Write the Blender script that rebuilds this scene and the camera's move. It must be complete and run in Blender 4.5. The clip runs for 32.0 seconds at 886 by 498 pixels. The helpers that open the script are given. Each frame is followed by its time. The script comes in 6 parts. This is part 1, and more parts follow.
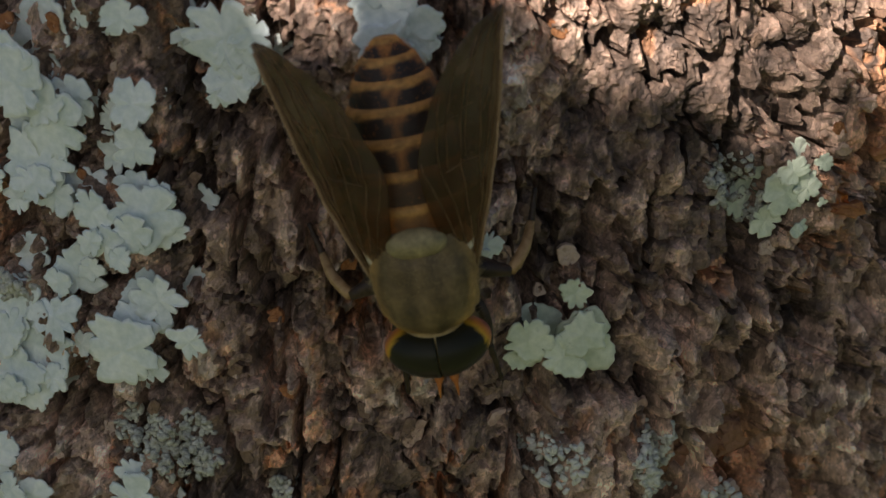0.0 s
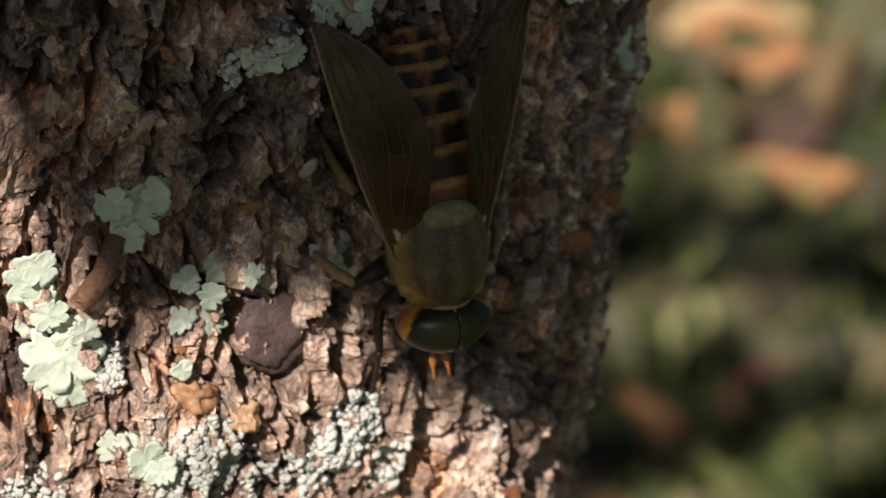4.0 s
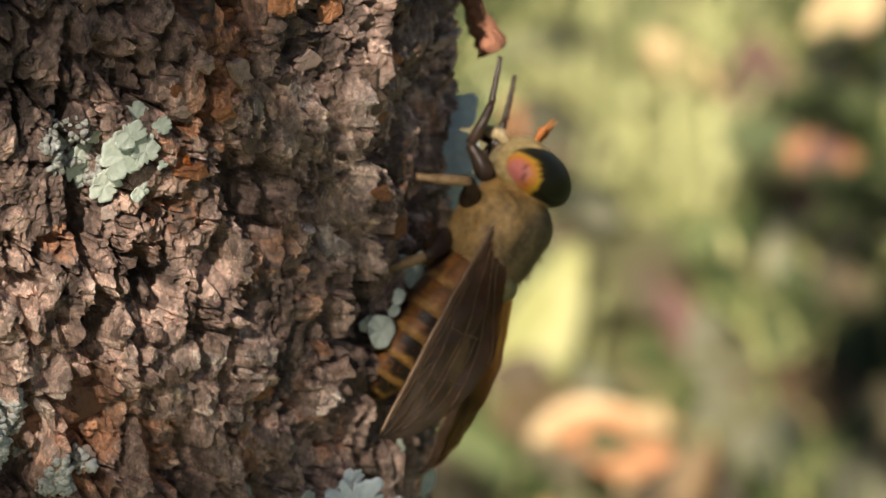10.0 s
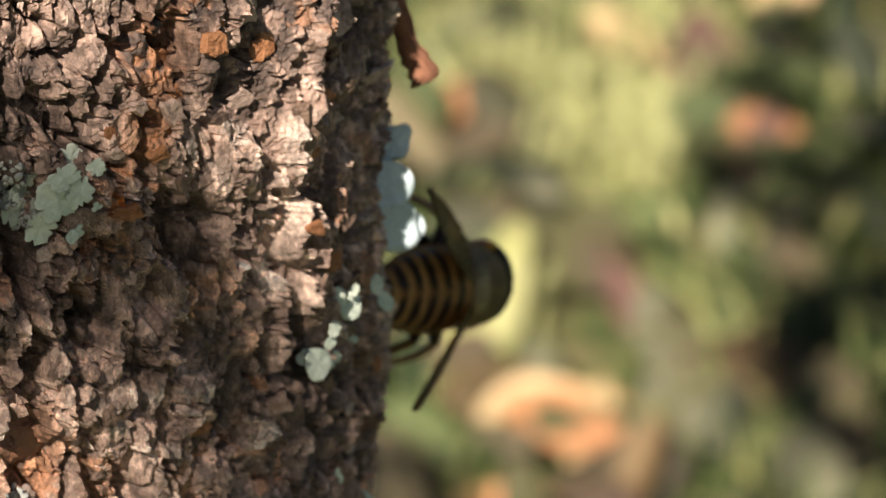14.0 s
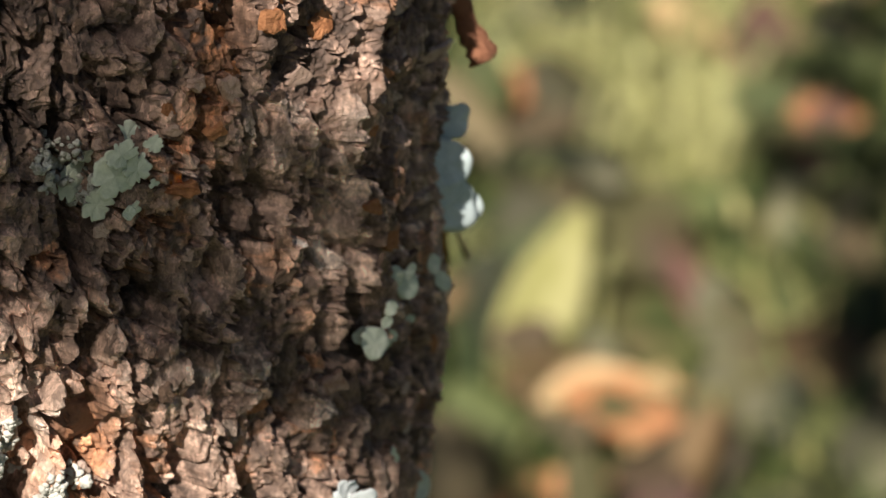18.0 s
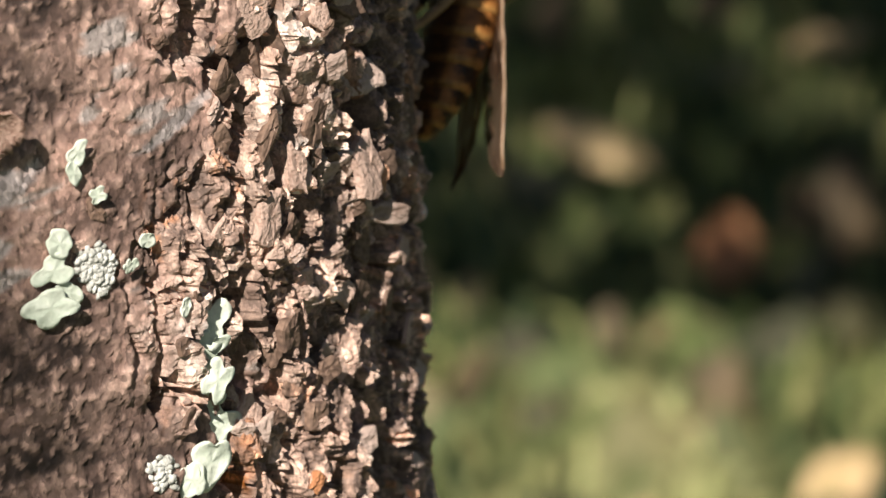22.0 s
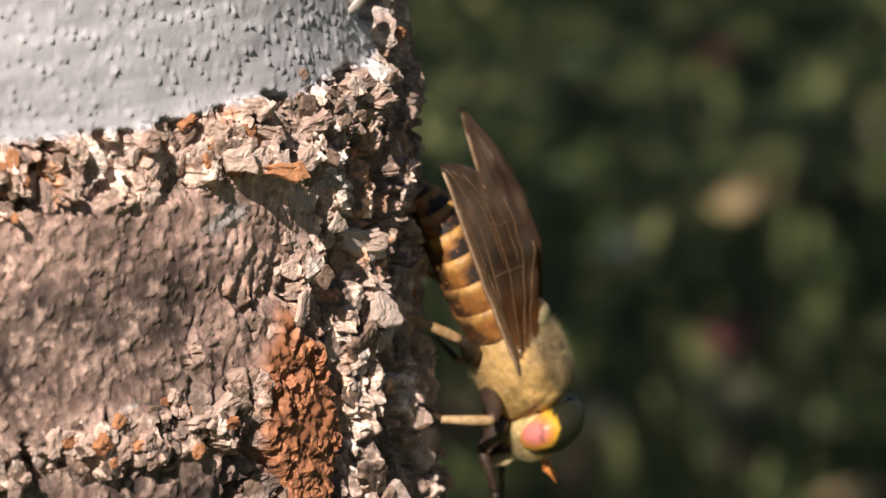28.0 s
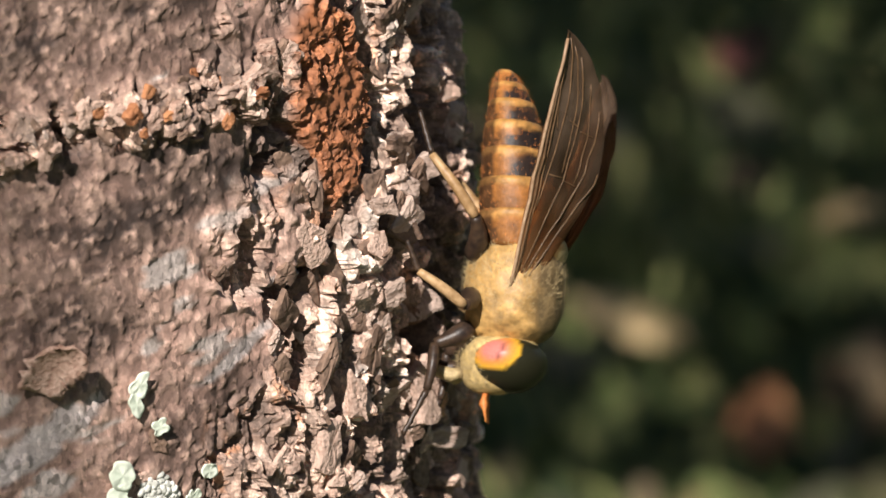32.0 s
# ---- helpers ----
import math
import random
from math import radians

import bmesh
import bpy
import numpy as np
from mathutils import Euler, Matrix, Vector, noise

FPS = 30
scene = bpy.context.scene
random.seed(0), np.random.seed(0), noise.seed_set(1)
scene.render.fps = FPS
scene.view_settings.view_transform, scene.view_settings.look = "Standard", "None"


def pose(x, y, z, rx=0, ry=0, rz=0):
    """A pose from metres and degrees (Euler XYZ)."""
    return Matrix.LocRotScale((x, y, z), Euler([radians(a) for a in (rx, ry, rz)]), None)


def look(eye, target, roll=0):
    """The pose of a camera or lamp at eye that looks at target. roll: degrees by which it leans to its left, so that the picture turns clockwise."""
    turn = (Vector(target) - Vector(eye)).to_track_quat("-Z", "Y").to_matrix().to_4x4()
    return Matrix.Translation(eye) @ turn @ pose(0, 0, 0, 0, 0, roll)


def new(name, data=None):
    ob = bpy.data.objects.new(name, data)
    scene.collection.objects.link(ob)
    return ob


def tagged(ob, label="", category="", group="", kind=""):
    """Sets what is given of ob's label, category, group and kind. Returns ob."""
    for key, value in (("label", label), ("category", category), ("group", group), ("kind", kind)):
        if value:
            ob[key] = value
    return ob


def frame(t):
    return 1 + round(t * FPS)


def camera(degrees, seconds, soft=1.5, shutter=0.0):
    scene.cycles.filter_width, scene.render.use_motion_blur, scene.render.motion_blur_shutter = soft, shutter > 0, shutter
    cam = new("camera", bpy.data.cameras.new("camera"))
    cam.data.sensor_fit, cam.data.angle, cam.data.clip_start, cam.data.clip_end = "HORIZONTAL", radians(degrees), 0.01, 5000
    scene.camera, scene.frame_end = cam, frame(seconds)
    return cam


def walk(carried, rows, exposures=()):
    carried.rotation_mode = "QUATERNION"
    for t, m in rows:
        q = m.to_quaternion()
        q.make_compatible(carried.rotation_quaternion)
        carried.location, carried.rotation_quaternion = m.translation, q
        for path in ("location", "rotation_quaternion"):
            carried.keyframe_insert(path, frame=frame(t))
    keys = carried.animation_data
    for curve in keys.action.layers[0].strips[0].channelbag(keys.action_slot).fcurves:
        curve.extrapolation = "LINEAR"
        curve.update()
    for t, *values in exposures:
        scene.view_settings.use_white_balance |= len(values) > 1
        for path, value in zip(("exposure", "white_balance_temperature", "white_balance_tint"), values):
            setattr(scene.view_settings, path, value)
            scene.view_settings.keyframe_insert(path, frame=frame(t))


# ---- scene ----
# ---- camera and walk ----
cam = camera(10.0, 32.0, soft=1.5)
cam.data.dof.use_dof = True
cam.data.dof.focus_distance = 0.334
cam.data.dof.aperture_fstop = 70.0
PATH = [
    (0, look((0.00161, -0.35513, 0.62343), (0.00409, -0.04025, 0.49521), 0.116)),
    (0.5, look((0.00301, -0.35513, 0.62385), (0.00778, -0.04311, 0.48887), 0.350)),
    (1, look((0.00458, -0.35513, 0.62420), (0.01144, -0.04532, 0.48430), 0.478)),
    (1.5, look((0.00840, -0.35513, 0.61869), (0.01852, -0.04550, 0.47859), 0.238)),
    (2, look((0.01343, -0.35513, 0.61538), (0.02789, -0.04593, 0.47473), -0.066)),
    (2.5, look((0.01677, -0.35513, 0.61232), (0.03211, -0.04755, 0.46824), -0.392)),
    (3, look((0.01589, -0.35513, 0.60888), (0.03101, -0.04900, 0.46172), -0.620)),
    (3.5, look((0.01516, -0.35513, 0.60365), (0.03011, -0.04936, 0.45573), -0.274)),
    (4, look((0.01404, -0.35513, 0.60129), (0.03001, -0.05090, 0.45033), 0.209)),
    (4.5, look((0.01228, -0.35513, 0.59997), (0.03022, -0.05312, 0.44484), 0.350)),
    (6.5, look((0.01383, -0.35513, 0.60595), (0.03699, -0.05321, 0.45134), 0.403)),
    (7, look((0.01339, -0.35513, 0.60847), (0.03735, -0.05216, 0.45605), 0.443)),
    (7.5, look((0.01440, -0.35513, 0.61125), (0.03767, -0.05084, 0.46137), 0.584)),
    (8, look((0.01634, -0.35513, 0.61651), (0.03836, -0.04865, 0.47097), 0.671)),
    (8.5, look((0.02037, -0.35513, 0.62016), (0.04062, -0.04547, 0.48125), 0.549)),
    (9, look((0.02305, -0.35513, 0.62099), (0.04303, -0.04298, 0.48771), 0.154)),
    (9.5, look((0.02300, -0.35513, 0.62179), (0.04538, -0.04211, 0.49097), 0.070)),
    (10, look((0.02502, -0.35513, 0.62320), (0.04786, -0.04200, 0.49271), 0.043)),
    (10.5, look((0.02734, -0.35513, 0.62603), (0.05037, -0.04194, 0.49572), 0.143)),
    (11, look((0.02499, -0.35513, 0.62942), (0.05188, -0.04250, 0.49852), 0.246)),
    (11.5, look((0.02802, -0.35513, 0.62728), (0.05207, -0.04112, 0.49915), 0.150)),
    (12, look((0.02877, -0.35513, 0.62750), (0.05213, -0.04132, 0.49877), -0.071)),
    (12.5, look((0.02713, -0.35513, 0.62789), (0.05230, -0.04209, 0.49762), -0.246)),
    (13, look((0.02778, -0.35513, 0.62653), (0.05222, -0.04209, 0.49613), -0.469)),
    (13.5, look((0.02529, -0.35513, 0.62877), (0.05234, -0.04341, 0.49574), -0.512)),
    (15.5, look((0.03012, -0.35513, 0.62794), (0.05154, -0.04267, 0.49563), -0.188)),
    (16, look((0.02823, -0.35513, 0.62830), (0.05089, -0.04295, 0.49554), -0.061)),
    (16.5, look((0.02899, -0.35513, 0.62842), (0.05004, -0.04304, 0.49517), -0.363)),
    (17, look((0.02693, -0.35513, 0.62764), (0.04935, -0.04301, 0.49470), -0.439)),
    (17.5, look((0.02713, -0.35513, 0.62740), (0.04869, -0.04299, 0.49435), -0.517)),
    (18, look((0.02642, -0.35513, 0.62791), (0.04838, -0.04325, 0.49431), -0.398)),
    (18.5, look((0.02699, -0.35513, 0.62744), (0.04834, -0.04257, 0.49535), -0.251)),
    (19, look((0.02616, -0.35513, 0.62856), (0.04838, -0.04211, 0.49770), -0.154)),
    (19.5, look((0.02556, -0.35513, 0.62959), (0.04839, -0.04115, 0.50116), -0.223)),
    (20, look((0.02659, -0.35513, 0.63127), (0.04903, -0.03993, 0.50579), -0.222)),
    (20.5, look((0.02763, -0.35513, 0.63501), (0.05056, -0.03908, 0.51178), -0.053)),
    (21, look((0.02905, -0.35513, 0.63780), (0.05179, -0.03746, 0.51877), 0.122)),
    (21.5, look((0.02880, -0.35513, 0.64009), (0.05180, -0.03547, 0.52657), 0.315)),
    (22, look((0.02769, -0.35513, 0.64301), (0.05117, -0.03235, 0.53881), 0.306)),
    (22.5, look((0.02763, -0.35513, 0.64798), (0.05033, -0.02978, 0.55192), 0.464)),
    (23, look((0.02691, -0.35513, 0.65038), (0.04967, -0.02764, 0.56191), 0.493)),
    (23.5, look((0.02507, -0.35513, 0.65169), (0.04902, -0.02616, 0.56921), 0.416)),
    (24, look((0.02560, -0.35513, 0.65424), (0.04836, -0.02510, 0.57575), 0.313)),
    (24.5, look((0.02515, -0.35513, 0.65681), (0.04792, -0.02437, 0.58146), 0.298)),
    (25, look((0.02477, -0.35513, 0.65800), (0.04765, -0.02303, 0.58883), 0.190)),
    (25.5, look((0.02471, -0.35513, 0.66074), (0.04734, -0.02209, 0.59617), 0.124)),
    (27.5, look((0.02383, -0.35513, 0.65394), (0.04780, -0.02346, 0.58310), 0.133)),
    (28, look((0.02717, -0.35513, 0.65108), (0.04978, -0.02445, 0.57532), 0.009)),
    (28.5, look((0.02916, -0.35513, 0.64931), (0.05133, -0.02572, 0.56810), -0.214)),
    (29, look((0.02946, -0.35513, 0.64893), (0.05134, -0.02728, 0.56155), -0.162)),
    (29.5, look((0.03023, -0.35513, 0.64852), (0.05125, -0.02818, 0.55765), -0.118)),
    (30, look((0.02994, -0.35513, 0.64812), (0.05098, -0.02873, 0.55528), -0.204)),
    (30.5, look((0.02887, -0.35513, 0.64777), (0.05037, -0.02921, 0.55338), -0.304)),
    (31, look((0.02791, -0.35513, 0.64775), (0.04967, -0.02946, 0.55254), -0.414)),
    (31.5, look((0.02721, -0.35513, 0.64737), (0.04860, -0.02920, 0.55296), -0.407)),
    (32, look((0.02559, -0.35513, 0.64718), (0.04744, -0.02896, 0.55373), -0.435)),
]
EXPOSURES = [(0, 1.2, 6600, 10), (2, 0.8, 6500, 10), (3, 0.3, 6500, 10), (4, 0.25, 6400, 10), (7, 0.5, 6700, 10), (8, 0.8, 6650, 10), (9, 1.1, 6600, 10), (11, 0.95, 6650, 10), (13, 0.98, 6650, 10), (16, 0.95, 6650, 10), (17.5, 0.55, 6600, 10), (18.5, 0.6, 6600, 10), (20, 0.68, 6600, 10),
             (21, 0.8, 6450, 10), (22, 0.65, 6350, 10), (23, 0.95, 6250, 10), (25, 0.45, 6250, 10), (28, 0.72, 6250, 10), (32, 0.68, 6250, 10)]
walk(cam, PATH, EXPOSURES)

MM = 0.001
Z0 = 0.50          # height on the trunk from which its millimetres are counted
R0 = 51.5          # trunk radius in millimetres

# ---- light ----
SUN_EL, SUN_AZ = radians(38), radians(21)
TO_SUN = Vector((-math.sin(SUN_AZ) * math.cos(SUN_EL), -math.cos(SUN_AZ) * math.cos(SUN_EL), math.sin(SUN_EL)))
world = bpy.data.worlds.new("sky")
scene.world = world
world.use_nodes = True
wn = world.node_tree.nodes
sky = wn.new("ShaderNodeTexSky")
sky.sky_type, sky.sun_disc = "NISHITA", False
sky.sun_elevation, sky.sun_rotation = SUN_EL, math.pi + SUN_AZ
world.node_tree.links.new(sky.outputs[0], wn["Background"].inputs[0])
wn["Background"].inputs[1].default_value = 0.025
lamp = bpy.data.lights.new("sun", "SUN")
lamp.energy, lamp.angle, lamp.color = 5.0, radians(0.53), (1.0, 0.91, 0.82)
sun = new("sun", lamp)
sun.matrix_world = look(TO_SUN * 5, (0, 0, 0))


# ---- materials ----
def material(name, rough=0.7, spec=0.4):
    m = bpy.data.materials.new(name)
    m.use_nodes = True
    b = m.node_tree.nodes["Principled BSDF"]
    b.inputs["Roughness"].default_value = rough
    b.inputs["Specular IOR Level"].default_value = spec
    return m, m.node_tree.nodes, m.node_tree.links, b


def mottled(name, dark, light, scale, rough=0.8, bump=0.3, depth=0.0002, spec=0.3, spread=0.25, fine=4.0):
    """Two colours mixed by noise at two scales, with relief and a random shift for each object."""
    m, n, l, b = material(name, rough, spec)
    co = n.new("ShaderNodeTexCoord")
    a = n.new("ShaderNodeTexNoise")
    a.inputs["Scale"].default_value, a.inputs["Detail"].default_value = scale, 4
    f = n.new("ShaderNodeTexNoise")
    f.inputs["Scale"].default_value, f.inputs["Detail"].default_value = scale * fine, 5
    for t in (a, f):
        l.new(co.outputs["Object"], t.inputs["Vector"])
    info = n.new("ShaderNodeObjectInfo")
    add = n.new("ShaderNodeMath")
    add.operation = "ADD"
    l.new(a.outputs["Fac"], add.inputs[0])
    l.new(f.outputs["Fac"], add.inputs[1])
    mul = n.new("ShaderNodeMath")
    mul.operation = "MULTIPLY_ADD"
    l.new(info.outputs["Random"], mul.inputs[0])
    mul.inputs[1].default_value = spread * 2
    l.new(add.outputs[0], mul.inputs[2])
    ramp = n.new("ShaderNodeValToRGB")
    ramp.color_ramp.elements[0].position, ramp.color_ramp.elements[1].position = 0.40, 0.72
    ramp.color_ramp.elements[0].color, ramp.color_ramp.elements[1].color = (*dark, 1), (*light, 1)
    half = n.new("ShaderNodeMath")
    half.operation = "MULTIPLY"
    half.inputs[1].default_value = 0.5
    l.new(mul.outputs[0], half.inputs[0])
    l.new(half.outputs[0], ramp.inputs["Fac"])
    l.new(ramp.outputs["Color"], b.inputs["Base Color"])
    bp = n.new("ShaderNodeBump")
    bp.inputs["Strength"].default_value, bp.inputs["Distance"].default_value = bump, depth
    l.new(f.outputs["Fac"], bp.inputs["Height"])
    l.new(bp.outputs["Normal"], b.inputs["Normal"])
    return m


def toned(name, scale, rough=0.75, spec=0.35, bump=0.5, depth=0.0002, low=0.65, high=1.3):
    """Colour from the mesh's own tone layer, broken up by fine grain."""
    m, n, l, b = material(name, rough, spec)
    at = n.new("ShaderNodeAttribute")
    at.attribute_name = "tone"
    co = n.new("ShaderNodeTexCoord")
    f = n.new("ShaderNodeTexNoise")
    f.inputs["Scale"].default_value, f.inputs["Detail"].default_value, f.inputs["Roughness"].default_value = scale, 6, 0.7
    l.new(co.outputs["Object"], f.inputs["Vector"])
    mp = n.new("ShaderNodeMapRange")
    mp.inputs["From Min"].default_value, mp.inputs["From Max"].default_value = 0.3, 0.7
    mp.inputs["To Min"].default_value, mp.inputs["To Max"].default_value = low, high
    l.new(f.outputs["Fac"], mp.inputs["Value"])
    mx = n.new("ShaderNodeVectorMath")
    mx.operation = "SCALE"
    l.new(at.outputs["Color"], mx.inputs[0])
    l.new(mp.outputs["Result"], mx.inputs["Scale"])
    l.new(mx.outputs["Vector"], b.inputs["Base Color"])
    bp = n.new("ShaderNodeBump")
    bp.inputs["Strength"].default_value, bp.inputs["Distance"].default_value = bump, depth
    l.new(f.outputs["Fac"], bp.inputs["Height"])
    l.new(bp.outputs["Normal"], b.inputs["Normal"])
    return m


def bark_material():
    """The mesh's tone broken into crisp scales of two sizes; the tone layer's alpha says how flaky the bark is."""
    m, n, l, b = material("bark", 0.62, 0.45)

    def maths(op, a, c, d=None):
        k = n.new("ShaderNodeMath")
        k.operation = op
        for s, v in zip(k.inputs, (a, c, d)):
            if v is None:
                continue
            if isinstance(v, (int, float)):
                s.default_value = v
            else:
                l.new(v, s)
        return k.outputs[0]
    at = n.new("ShaderNodeAttribute")
    at.attribute_name = "tone"
    co = n.new("ShaderNodeTexCoord")
    mp = n.new("ShaderNodeMapping")
    mp.inputs["Scale"].default_value = (1.0, 1.0, 0.62)
    l.new(co.outputs["Object"], mp.inputs["Vector"])
    wn = n.new("ShaderNodeTexNoise")
    wn.inputs["Scale"].default_value, wn.inputs["Detail"].default_value, wn.inputs["Roughness"].default_value = 700, 4, 0.65
    l.new(mp.outputs["Vector"], wn.inputs["Vector"])
    off = n.new("ShaderNodeVectorMath")
    off.operation = "MULTIPLY_ADD"
    l.new(wn.outputs["Color"], off.inputs[0])
    off.inputs[1].default_value = (0.0024, 0.0024, 0.0024)
    l.new(mp.outputs["Vector"], off.inputs[2])
    vals = []
    for scale in (620, 1500, 3300, 2500):
        v = n.new("ShaderNodeTexVoronoi")
        v.feature = "F1"
        v.inputs["Scale"].default_value = scale
        l.new((mp if scale == 2500 else off).outputs["Vector"], v.inputs["Vector"])
        sep = n.new("ShaderNodeSeparateColor")
        l.new(v.outputs["Color"], sep.inputs["Color"])
        vals.append((sep.outputs["Red"], v.outputs["Distance"]))
    fine = n.new("ShaderNodeTexNoise")
    fine.inputs["Scale"].default_value, fine.inputs["Detail"].default_value, fine.inputs["Roughness"].default_value = 3000, 5, 0.7
    l.new(co.outputs["Object"], fine.inputs["Vector"])
    flaky = at.outputs["Alpha"]
    big = maths("MULTIPLY_ADD", vals[0][0], 0.75, -0.375)
    mid = maths("MULTIPLY_ADD", vals[1][0], 0.75, -0.375)
    tiny = maths("MULTIPLY_ADD", vals[2][0], 0.45, -0.225)
    grain = maths("MULTIPLY_ADD", fine.outputs["Fac"], 1.3, -0.65)
    a = maths("MULTIPLY", maths("ADD", big, mid), flaky)
    worn = maths("MINIMUM", maths("MULTIPLY", flaky, 9.0), 1.0)
    rub = maths("MULTIPLY", maths("MULTIPLY_ADD", flaky, 0.5, 0.5), maths("MULTIPLY_ADD", worn, 0.78, 0.22))
    t = maths("ADD", a, maths("MULTIPLY", maths("ADD", tiny, grain), rub))
    calm = maths("MULTIPLY", maths("SUBTRACT", 1.0, flaky), worn)
    speck = maths("MULTIPLY", maths("GREATER_THAN", vals[3][0], 0.76), calm)
    pit = maths("MULTIPLY", maths("LESS_THAN", vals[3][0], 0.13), calm)
    t = maths("ADD", t, maths("SUBTRACT", maths("MULTIPLY", speck, 0.34), maths("MULTIPLY", pit, 0.42)))
    gain = maths("POWER", 3.3, t)
    mx = n.new("ShaderNodeVectorMath")
    mx.operation = "SCALE"
    l.new(at.outputs["Color"], mx.inputs[0])
    l.new(gain, mx.inputs["Scale"])
    l.new(mx.outputs["Vector"], b.inputs["Base Color"])
    hh = maths("MULTIPLY", maths("ADD", maths("MULTIPLY", vals[0][0], 1.0), maths("MULTIPLY", vals[1][0], 0.6)), flaky)
    small = maths("ADD", maths("MULTIPLY", vals[2][0], 0.22), maths("MULTIPLY", fine.outputs["Fac"], 0.35))
    hh = maths("ADD", hh, maths("MULTIPLY", small, maths("MULTIPLY", maths("MULTIPLY_ADD", flaky, 0.25, 0.75), maths("MULTIPLY_ADD", worn, 0.75, 0.25))))
    hh = maths("ADD", hh, maths("SUBTRACT", maths("MULTIPLY", speck, 0.30), maths("MULTIPLY", pit, 0.30)))
    bp = n.new("ShaderNodeBump")
    bp.inputs["Strength"].default_value, bp.inputs["Distance"].default_value = 1.0, 0.00042
    l.new(hh, bp.inputs["Height"])
    l.new(bp.outputs["Normal"], b.inputs["Normal"])
    return m


BARK = bark_material()
FLAKE_DARK = mottled("dark bark flake", (0.07, 0.045, 0.035), (0.26, 0.17, 0.12), 700)
FLAKE_TAN = mottled("tan bark flake", (0.27, 0.155, 0.11), (0.55, 0.39, 0.31), 900, bump=0.6, depth=0.0004)
FLAKE_ORANGE = mottled("orange bark flake", (0.25, 0.095, 0.04), (0.48, 0.22, 0.10), 900, bump=0.6, depth=0.0004)
FLAKE_PALE = mottled("pale bark flake", (0.28, 0.195, 0.15), (0.54, 0.41, 0.34), 800, bump=0.6, depth=0.0004)
LICHEN = mottled("leafy lichen", (0.60, 0.68, 0.68), (0.88, 0.92, 0.92), 300, rough=0.75, bump=0.35, depth=0.0003, spread=0.12, fine=6)
LICHEN_GREEN = mottled("green lichen", (0.48, 0.55, 0.43), (0.76, 0.80, 0.67), 300, rough=0.75, bump=0.35, depth=0.0003, spread=0.12, fine=6)
LICHEN_WHITE = mottled("white lichen disc", (0.46, 0.56, 0.57), (0.64, 0.73, 0.74), 300, rough=0.6, bump=0.2, depth=0.0002, spread=0.1, fine=6)
CRUST = mottled("crusty lichen", (0.26, 0.26, 0.22), (0.66, 0.66, 0.60), 900, rough=0.85, bump=0.6)
STUB = mottled("brown stub", (0.14, 0.07, 0.042), (0.30, 0.16, 0.10), 500, bump=0.8, depth=0.0005)
TWIG = mottled("dead twig", (0.13, 0.05, 0.028), (0.34, 0.15, 0.085), 900, bump=0.9, depth=0.0006)
PLUM = mottled("dark blister", (0.04, 0.027, 0.027), (0.13, 0.085, 0.08), 800, rough=0.6, bump=0.5)
AMBER = mottled("amber gall", (0.28, 0.13, 0.06), (0.55, 0.34, 0.20), 500, rough=0.5)
SHELL = mottled("shell cup", (0.38, 0.30, 0.25), (0.62, 0.54, 0.48), 600, rough=0.5)


# ---- mesh helpers ----
def smooth_all(me):
    me.polygons.foreach_set("use_smooth", [True] * len(me.polygons))


def part(name, bm, mat, parent=None, label=""):
    """One mesh object from a bmesh, under a thing or a part."""
    me = bpy.data.meshes.new(name)
    bmesh.ops.recalc_face_normals(bm, faces=bm.faces)
    bm.to_mesh(me)
    bm.free()
    smooth_all(me)
    me.materials.append(mat)
    ob = new(name, me)
    ob.parent = parent
    if label:
        ob["label"] = label
    return ob


def mesh_part(name, verts, faces, mat, parent=None, label="", smooth=True):
    me = bpy.data.meshes.new(name)
    me.from_pydata(verts, [], faces)
    if smooth:
        smooth_all(me)
    me.materials.append(mat)
    ob = new(name, me)
    ob.parent = parent
    if label:
        ob["label"] = label
    return ob


def tone_layer(me, colours, alpha=1.0):
    at = me.color_attributes.new("tone", "FLOAT_COLOR", "POINT")
    c = np.ones((len(me.vertices), 4), np.float32)
    c[:, :3], c[:, 3] = colours, alpha
    at.data.foreach_set("color", c.ravel())


def sstep(x, a, b):
    t = np.clip((x - a) / (b - a), 0, 1)
    return t * t * (3 - 2 * t)


def lattice(i, j, seed):
    h = (i.astype(np.int64) * 374761393 + j.astype(np.int64) * 668265263 + seed * 974634777) & 0xFFFFFFFF
    h = ((h ^ (h >> 13)) * 1274126177) & 0xFFFFFFFF
    h = ((h ^ (h >> 16)) * 2246822519) & 0xFFFFFFFF
    return ((h ^ (h >> 15)) & 0xFFFFFF) / float(0x1000000)


def vnoise(u, v, seed):
    i, j = np.floor(u), np.floor(v)
    a, b = u - i, v - j
    a, b = a * a * (3 - 2 * a), b * b * (3 - 2 * b)
    g = lattice
    return (g(i, j, seed) * (1 - a) + g(i + 1, j, seed) * a) * (1 - b) + (g(i, j + 1, seed) * (1 - a) + g(i + 1, j + 1, seed) * a) * b


def fbm(u, v, seed, octaves=4):
    s, amp, tot = 0, 1.0, 0
    for k in range(octaves):
        s = s + amp * vnoise(u * 2 ** k, v * 2 ** k, seed + k)
        tot += amp
        amp *= 0.5
    return s / tot


